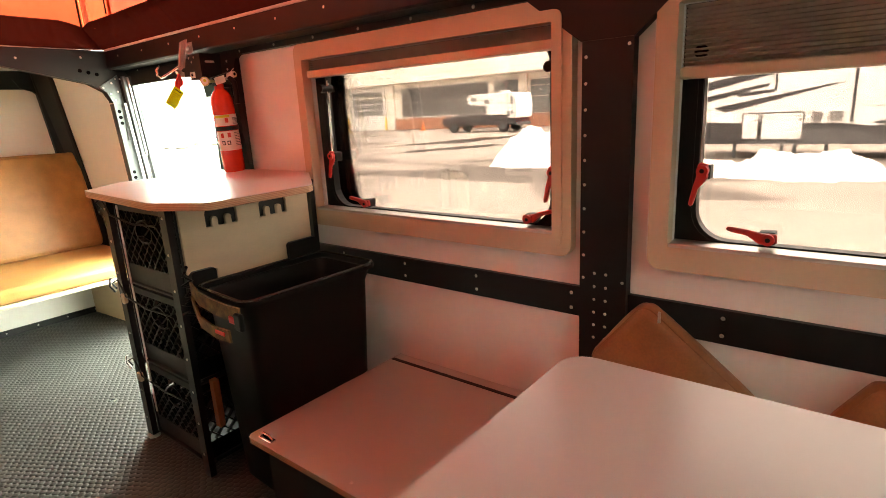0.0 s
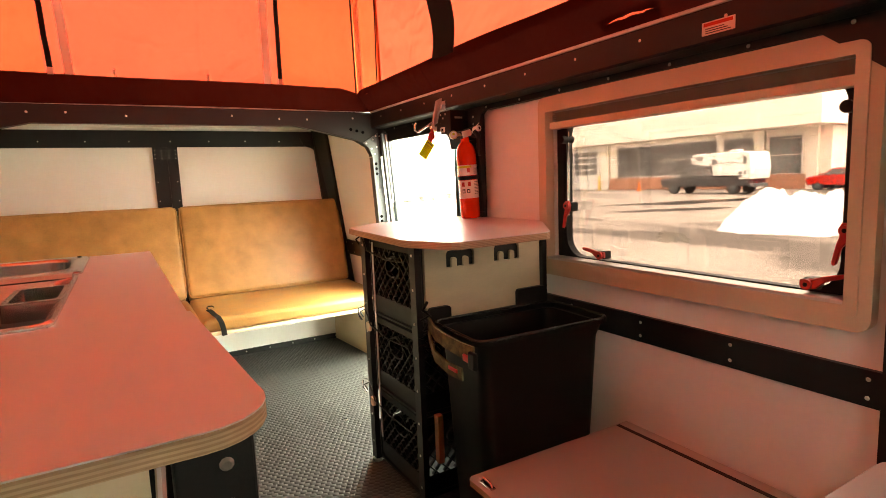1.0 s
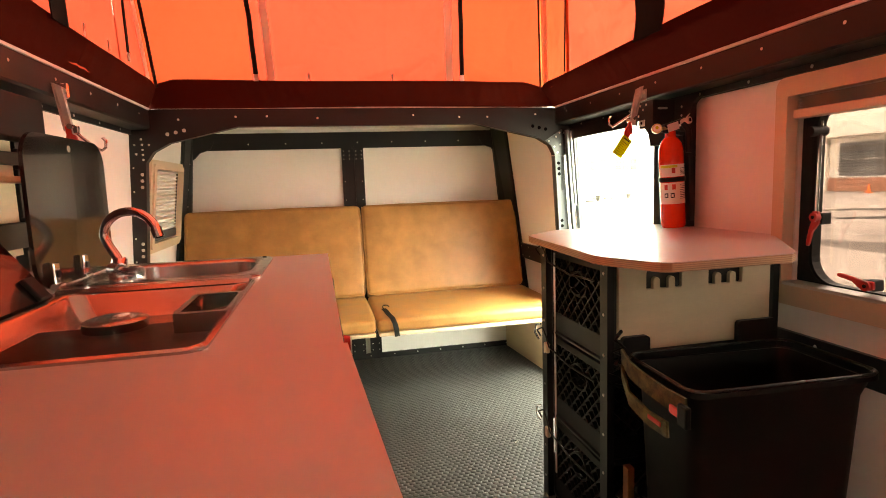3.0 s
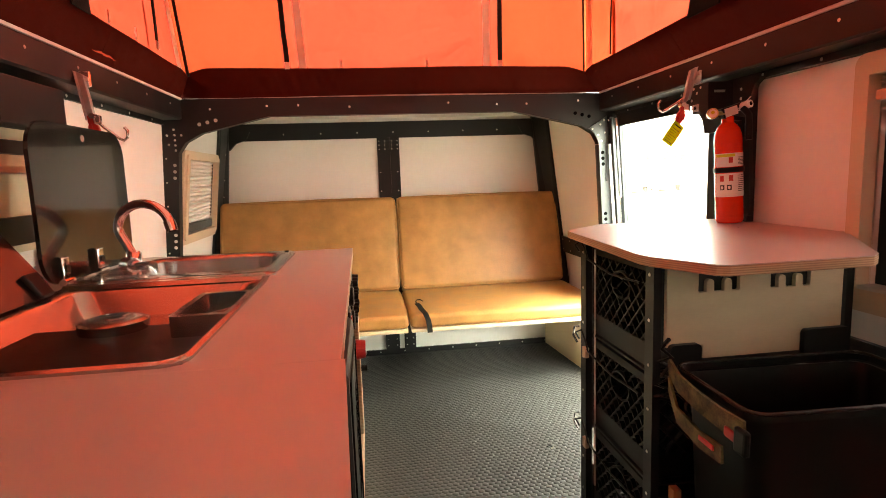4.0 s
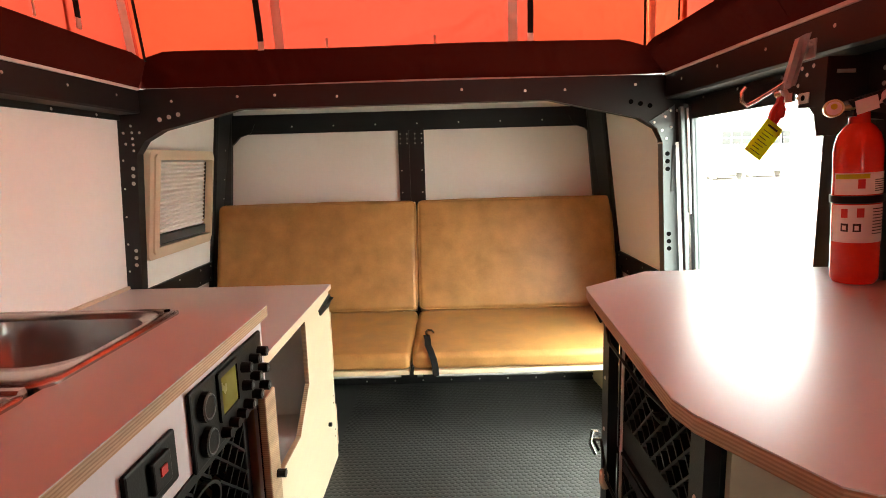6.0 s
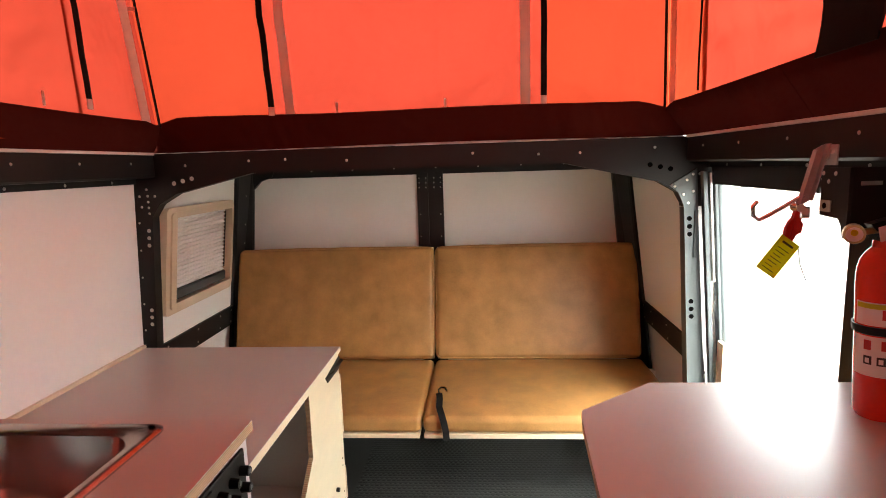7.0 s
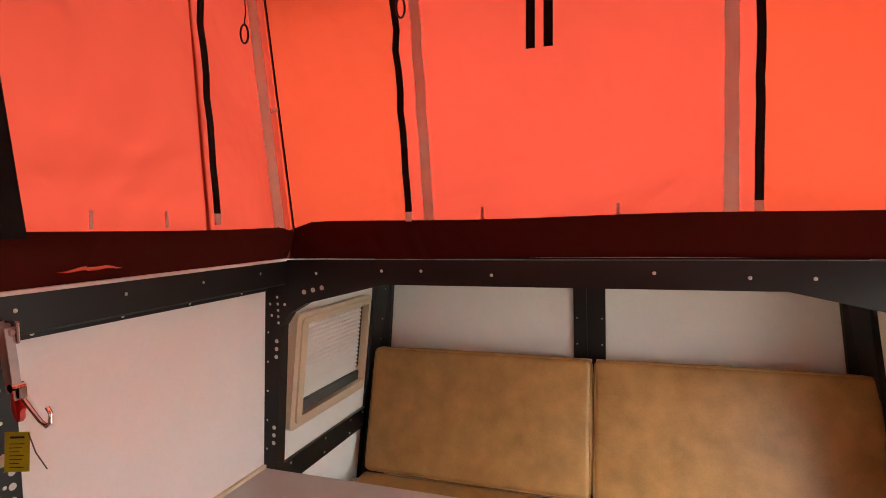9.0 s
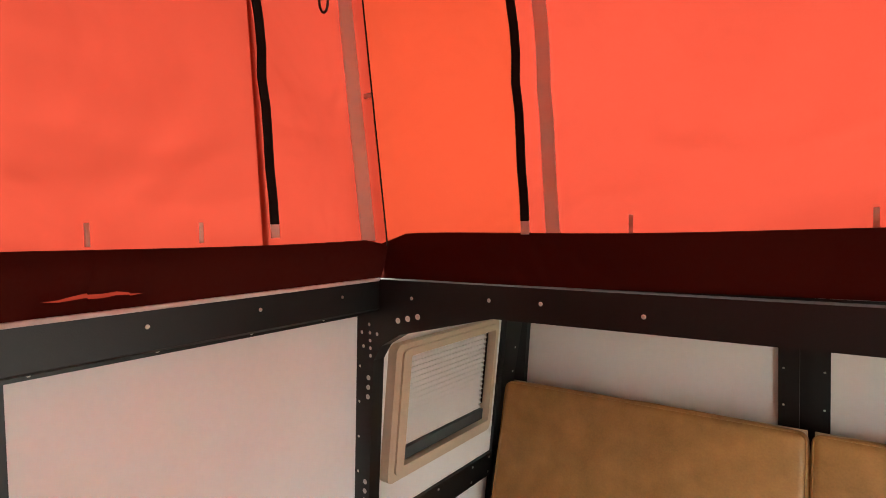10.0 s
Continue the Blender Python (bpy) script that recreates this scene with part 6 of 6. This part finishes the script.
SNOW = material("dirty_snow", (0.90, 0.895, 0.885), 0.7, vary=0.08, scale=2.2, bump=0.6, grain=14)
YELLOW = material("yellow_paint", (0.72, 0.45, 0.02), 0.5, vary=0.1)
ORANGE = material("orange_cone_plastic", (0.75, 0.14, 0.02), 0.5, vary=0.08)
GZ = -0.65

bld = thing("building", (50, 32, GZ), "low cream showroom with brick base and dark windows", "building")
part("wall", box(42, 62, 19.5, 52, GZ, 4.6), CREAM_WALL, bld)
part("wall", box(45, 62, -12, 19.5, GZ, 4.3), CREAM_WALL, bld)
part("roof", box(40.6, 62.2, 19.2, 52.4, 3.75, 5.75, 0.05), CREAM_WALL, bld, "deep cream fascia of the flat roof")
part("corner_fascia", box(39.4, 48.0, 19.0, 26.4, 3.72, 5.85, 0.05), CREAM_WALL, bld, "projecting corner of the fascia")
part("roof", box(44.8, 62, -12, 19.2, 4.05, 4.45, 0.03), CREAM_WALL, bld)
part("brick_base", box(41.88, 42.0, 19.5, 40.2, GZ, 0.42), BRICK, bld, "terracotta brick base")
part("brick_base", box(41.88, 42.0, 46.2, 52, GZ, 0.42), BRICK, bld)
for x in (41.7,):
    for y in (39.6, 24.3, 20.6):
        part("pier", box(41.7, 42.0, y - 0.35, y + 0.35, GZ, 3.75), CREAM_WALL, bld)


def shop_window(y0, y1, z0, z1, nm, nz, x=41.97):
    w = part("window", ring([(y0 - 0.08, z0 - 0.08), (y1 + 0.08, z0 - 0.08), (y1 + 0.08, z1 + 0.08), (y0 - 0.08, z1 + 0.08)], [(y0, z0), (y1, z0), (y1, z1), (y0, z1)], "x", x - 0.06, x), WHITE_PAINT, bld)
    for i in range(nm):
        for j in range(nz):
            a, b_ = y0 + (y1 - y0) * i / nm, y0 + (y1 - y0) * (i + 1) / nm
            c, d = z0 + (z1 - z0) * j / nz, z0 + (z1 - z0) * (j + 1) / nz
            part("pane", box(x - 0.02, x, a + 0.03, b_ - 0.03, c + 0.03, d - 0.03), DARK_GLASS, w)


shop_window(27.9, 38.3, 0.55, 3.3, 2, 2)
shop_window(24.9, 27.3, 1.9, 3.3, 1, 1)
shop_window(21.4, 23.7, 0.45, 3.2, 1, 2)
gd = part("garage_door", box(41.9, 41.99, 40.6, 45.8, GZ, 4.0 - 0.4), WHITE_PAINT, bld, "white sectional garage door with a grid of panes")
for i in range(4):
    for j in range(4):
        part("pane", box(41.87, 41.9, 41.0 + 1.12 * i, 41.95 + 1.12 * i, 0.85 + 0.62 * j, 1.32 + 0.62 * j), DARK_GLASS, gd)
for y in (17.3, 13.6, 9.8):
    part("overhead_door", box(44.93, 44.99, y - 1.2, y + 1.2, GZ, 2.6), WHITE_PAINT, bld, "white overhead door")

for y in (44.9, 39.4):
    bo = thing("bollard", (40.6, y, GZ), "yellow steel bollard before the garage door", "bollard", "bollards")
    part("post", lathe([(0.0, GZ), (0.11, GZ), (0.11, 0.62), (0.08, 0.70), (0.0, 0.73)], 40.6, y, 16), YELLOW, bo, "", True)
cone = thing("traffic_cone", (38.5, 32.8, GZ), "orange traffic cone on the lot", "cone")
part("body", lathe([(0.0, GZ + 0.04), (0.17, GZ + 0.04), (0.04, GZ + 0.72), (0.0, GZ + 0.72)], 38.5, 32.8, 16), ORANGE, cone, "", True)
part("foot", box(38.28, 38.72, 32.58, 33.02, GZ, GZ + 0.04), ORANGE, cone)


def wheel(parent, x, y, r, outer):
    w = part("wheel", cyl((x - 0.12, y, GZ + r), (x + 0.12, y, GZ + r), r, 24), TYRE, parent)
    part("rim", cyl((outer - 0.015, y, GZ + r), (outer + 0.015, y, GZ + r), r * 0.6, 18), GREY_METAL, w)


def side_profile(pts, x0, x1, bevel=0.06):
    return prism(pts, "x", x0, x1, bevel, 2)


# pickup with a camper on its bed; its nose points along +y
TXF, TXB = 33.6, 35.6
tr = thing("pickup_truck", (34.6, 23.2, GZ), "black crew-cab pickup parked before the showroom", "truck")
part("body", side_profile([(20.3, -0.15), (26.6, -0.15), (26.8, 0.10), (26.75, 0.42), (25.3, 0.55), (24.6, 1.10), (22.7, 1.12), (22.45, 0.52), (20.3, 0.50)], TXF, TXB), CAR_BLACK, tr)
part("side_glass", prism([(25.0, 0.58), (24.5, 1.02), (22.85, 1.03), (22.7, 0.56)], "x", TXF - 0.012, TXF + 0.004), DARK_GLASS, tr)
part("bumper", box(TXF + 0.05, TXB - 0.05, 20.15, 20.32, -0.2, 0.02, 0.03), GREY_METAL, tr)
for y in (25.7, 21.3):
    wheel(tr, TXF + 0.14, y, 0.40, TXF + 0.02)
    wheel(tr, TXB - 0.14, y, 0.40, TXB - 0.02)
cm = thing("truck_camper", (34.6, 21.2, 0.5), "white slide-in camper on the pickup's bed", "camper")
part("shell", side_profile([(20.15, 0.30), (20.05, 1.0), (20.2, 1.95), (20.4, 2.02), (24.0, 2.02), (24.3, 1.80), (24.1, 1.32), (22.7, 1.20), (22.6, 0.56), (20.9, 0.54), (20.8, 0.30)], TXF - 0.12, TXB + 0.12, 0.05), WHITE_PAINT, cm)
for y0, y1, z0, z1 in ((23.35, 23.85, 1.58, 1.82), (22.35, 22.7, 1.30, 1.62), (20.35, 20.55, 1.25, 1.75), (20.35, 20.5, 0.62, 0.85), (20.65, 20.85, 0.45, 0.80)):
    part("window", box(TXF - 0.14, TXF - 0.115, y0, y1, z0, z1, 0.01), DARK_GLASS, cm)
part("stripe", box(TXF - 0.126, TXF - 0.12, 20.9, 22.4, 1.36, 1.39), GREY_METAL, cm)
part("roof_vent", box(34.3, 34.9, 21.4, 22.0, 2.07, 2.2, 0.03), WHITE_PAINT, cm)


def hatchback(name, x, y, paint, label):
    c = thing(name, (x, y, GZ), label, "car", "parked cars")
    s = [(-2.0, -0.30), (2.0, -0.30), (2.08, 0.0), (1.95, 0.22), (1.1, 0.34), (0.45, 0.78), (-1.2, 0.82), (-1.85, 0.36), (-2.05, 0.2)]
    part("body", side_profile([(y + a, b_) for a, b_ in s], x, x + 1.75, 0.08), paint, c)
    part("side_glass", prism([(y + 0.95, 0.36), (y + 0.42, 0.70), (y - 1.1, 0.73), (y - 1.6, 0.38)], "x", x - 0.012, x + 0.004), DARK_GLASS, c)
    for yy in (y - 1.25, y + 1.3):
        wheel(c, x + 0.12, yy, 0.32, x)
        wheel(c, x + 1.63, yy, 0.32, x + 1.75)


hatchback("red_car", 39.0, 17.6, CAR_RED, "red hatchback parked by the wing")
hatchback("black_car", 42.2, 17.9, CAR_BLACK, "black hatchback parked behind the red one")

# far white vans seen through the doorway
# tyre colour is paled to stand in for the glare over the wheels
GLARE_TYRE = material("glare_paled_tyre", (0.5, 0.49, 0.47), 0.8, vary=0.15, bump=0.1)
PALE_GLASS = material("frosted_van_glass", (0.012, 0.013, 0.012), 0.5, vary=0.1, bump=0)
for x, y in ((15.35, 38.0), (19.6, 41.0), (23.4, 43.0)):
    v = thing("van", (x, y, GZ), "white delivery van far across the lot, seen from behind", "van", "far vans")
    part("body", box(x - 1.25, x + 1.25, y - 2.9, y + 2.9, GZ + 0.45, GZ + 3.5, 0.12), WHITE_PAINT, v)
    for i in range(3):
        for z0 in (GZ + 2.35, GZ + 2.82):
            part("window", box(x - 0.98 + 0.68 * i, x - 0.40 + 0.68 * i, y - 2.93, y - 2.89, z0, z0 + 0.38, 0.01), PALE_GLASS, v)
    for i in (-0.95, 0.95):
        part("wheel", cyl((x + i - 0.13, y - 1.9, GZ + 0.40), (x + i + 0.13, y - 1.9, GZ + 0.40), 0.40, 18), GLARE_TYRE, v)
    part("bumper", box(x - 1.2, x + 1.2, y - 3.05, y - 2.88, GZ + 0.5, GZ + 0.68, 0.03), GREY_METAL, v)

# long travel trailer on the far side of the lane
ttr = thing("travel_trailer", (18, -2.5, GZ), "white and black travel trailer with swooping dark graphics", "trailer")
part("shell", side_profile([(-9.0, -0.22), (4.1, -0.22), (4.3, 0.3), (4.2, 2.9), (-9.0, 3.0)], 17.0, 19.4, 0.05), WHITE_PAINT, ttr)
part("skirt_panel", side_profile([(-9.0, -0.28), (4.12, -0.24), (4.2, 0.10), (4.1, 0.36), (2.9, 0.30), (0.9, 0.27), (0.4, 0.20), (-9.0, 0.18)], 16.97, 17.02, 0.0), CAR_BLACK, ttr, "black lower skirt")
for y0, y1, z0, z1 in ((1.74, 2.68, -0.12, 0.57), (2.76, 3.14, -0.10, 0.57)):
    hh = part("hatch", box(16.93, 16.97, y0, y1, z0, z1, 0.01), WHITE_PAINT, ttr, "white storage hatch with dark gasket")
    part("gasket", ring(rounded(y0 - 0.02, y1 + 0.02, z0 - 0.02, z1 + 0.02, 0.05), rounded(y0 + 0.005, y1 - 0.005, z0 + 0.005, z1 - 0.005, 0.04), "x", 16.92, 16.955), CAR_BLACK, hh)
    part("catch", box(16.92, 16.935, y0 + 0.04, y0 + 0.09, 0.35, 0.42), GREY_METAL, hh)
for y0, y1 in ((1.35, 1.55), (0.92, 1.18)):
    part("vent", box(16.94, 16.98, y0, y1, 0.33, 0.57, 0.01), DARK_GLASS, ttr)
part("stripe", box(16.985, 16.998, 0.70, 0.76, 0.3, 2.6), CAR_BLACK, ttr)
for pts in ([(4.15, 1.05), (2.6, 1.35), (2.6, 1.28), (4.15, 0.90)], [(4.1, 1.45), (2.3, 1.75), (2.3, 1.62), (4.1, 1.22)], [(3.9, 0.75), (1.2, 1.25), (0.95, 1.27), (3.6, 0.62)], [(2.45, 1.15), (2.40, 1.15), (2.40, 1.9), (2.45, 1.9)], [(3.3, 1.12), (2.45, 1.18), (2.45, 1.12), (3.3, 1.02)], [(0.3, 0.28), (-1.5, 0.66), (-4.5, 0.9), (-4.5, 0.7), (-1.5, 0.5), (0.0, 0.22)]):
    part("graphic", prism(pts, "x", 16.985, 16.998), CAR_BLACK, ttr)
part("lettering", box(16.985, 16.997, 0.02, 0.28, 0.66, 0.685), INK_AND_SHADE, ttr)
part("lettering", box(16.985, 16.997, -0.45, -0.03, 0.60, 0.74), INK_AND_SHADE, ttr)
for y in (3.35, 2.2, 1.9, 1.2, -0.1, -3.0):
    part("leg", box(17.2, 17.28, y - 0.04, y + 0.04, GZ, -0.2), GREY_METAL, ttr)
for y in (-4.0, -5.0):
    part("wheel", cyl((17.1, y, GZ + 0.36), (17.35, y, GZ + 0.36), 0.36, 20), TYRE, ttr)


def snow_heap(x, y, rx, ry, h, seed, label):
    b = bmesh.new()
    n, mrow = 72, 26
    rings = []
    for j in range(mrow + 1):
        t = j / mrow
        row = []
        for i in range(n):
            a = 2 * math.pi * i / n
            w = 1.04 + 0.42 * noise.noise(Vector((2.2 * math.cos(a) + seed, 2.2 * math.sin(a), 0.3))) + 0.22 * noise.noise(Vector((6 * math.cos(a), 6 * math.sin(a) + seed, 1)))
            px, py = x + rx * w * (1 - t) * math.cos(a), y + ry * w * (1 - t) * math.sin(a)
            lump = 0.30 * noise.noise(Vector((px * 1.7, py * 1.7, seed))) + 0.34 * (0.3 - abs(noise.noise(Vector((px * 2.8, py * 2.8, seed))))) + 0.20 * (0.3 - abs(noise.noise(Vector((px * 6.5, py * 6.5, seed)))))
            z = h * math.sin(math.pi / 2 * min(1, t * 2.6)) * (0.80 + 1.35 * lump) if j else 0.0
            row.append(b.verts.new((px, py, GZ - 0.01 + max(0.0, z))))
        rings.append(row)
    for u, v in zip(rings, rings[1:]):
        for i in range(n):
            b.faces.new((u[i], u[(i + 1) % n], v[(i + 1) % n], v[i]))
    bmesh.ops.remove_doubles(b, verts=b.verts, dist=1e-4)
    s = part("snow_heap", b, SNOW, None, "", True)
    tagged(s, label, "snow", "snow heaps")


snow_heap(15.2, 7.7, 1.4, 2.1, 0.92, 4.0, "heap of dirty ploughed snow on the lot")
snow_heap(13.4, 1.3, 0.8, 1.3, 0.50, 9.0, "long low heap of ploughed snow before the trailer")
snow_heap(13.6, 3.0, 0.6, 0.9, 0.26, 14.0, "small remnant of ploughed snow beside the lane")

# meltwater standing on the lot
WATER = material("meltwater", (0.05, 0.045, 0.04), 0.07, vary=0.2, scale=0.5, bump=0, rough_vary=0.03)


def puddle(x, y, rx, ry, turn, seed):
    b = bmesh.new()
    rim = []
    for i in range(64):
        a = 2 * math.pi * i / 64
        w = 1 + 0.75 * noise.noise(Vector((1.6 * math.cos(a) + seed, 1.6 * math.sin(a), 0.7))) + 0.35 * noise.noise(Vector((4.5 * math.cos(a), 4.5 * math.sin(a) + seed, 2)))
        px, py = rx * w * math.cos(a), ry * w * math.sin(a)
        rim.append(b.verts.new((x + px * math.cos(turn) - py * math.sin(turn), y + px * math.sin(turn) + py * math.cos(turn), GZ + 0.004)))
    b.faces.new(rim)
    tagged(part("puddle", b, WATER), "shallow dark puddle of meltwater on the lot", "puddle", "puddles")


puddle(25.0, 18.5, 4.6, 1.3, -0.25, 3.0)
puddle(20.0, 15.6, 3.0, 0.7, -0.5, 8.0)
puddle(12.0, 9.5, 1.8, 0.35, 0.7, 12.0)
puddle(24.0, 2.6, 3.0, 1.2, 0.2, 17.0)

# joint between two pours of the lot's concrete
JOINT = material("dirty_slab_joint", (0.05, 0.047, 0.044), 0.9, vary=0.3, scale=3, bump=0.2)
joint = bmesh.new()
jrow = [(x, 9.35 - 0.2 * (x - 3.6) + 0.02 * noise.noise(Vector((x * 1.3, 0, 5)))) for x in span(0.6, 8.0, 30)]
jlo, jhi = [joint.verts.new((x, y - 0.022, GZ + 0.004)) for x, y in jrow], [joint.verts.new((x, y + 0.022, GZ + 0.004)) for x, y in jrow]
for i in range(len(jrow) - 1):
    joint.faces.new((jlo[i], jlo[i + 1], jhi[i + 1], jhi[i]))
structure("pavement_joint", joint, JOINT, "dark joint between two concrete slabs", "pavement joint")

# small bent clip left lying on the floor
clip = thing("wire_clip", (0.48, 2.46, 0.003), "small bent metal clip lying on the rubber floor", "clip")
part("bow", tube([(0.470, 2.470, 0.0065), (0.476, 2.474, 0.0085), (0.484, 2.471, 0.0085), (0.490, 2.464, 0.007)], 0.0022, 7), GREY_METAL, clip, "", True)
part("tongue", strap([(0.478, 2.450, 0.0055), (0.486, 2.458, 0.006), (0.494, 2.468, 0.0075)], 0.005, 0.0012, (0.7, -0.7, 0)), RIVET, clip, "bright metal tongue")
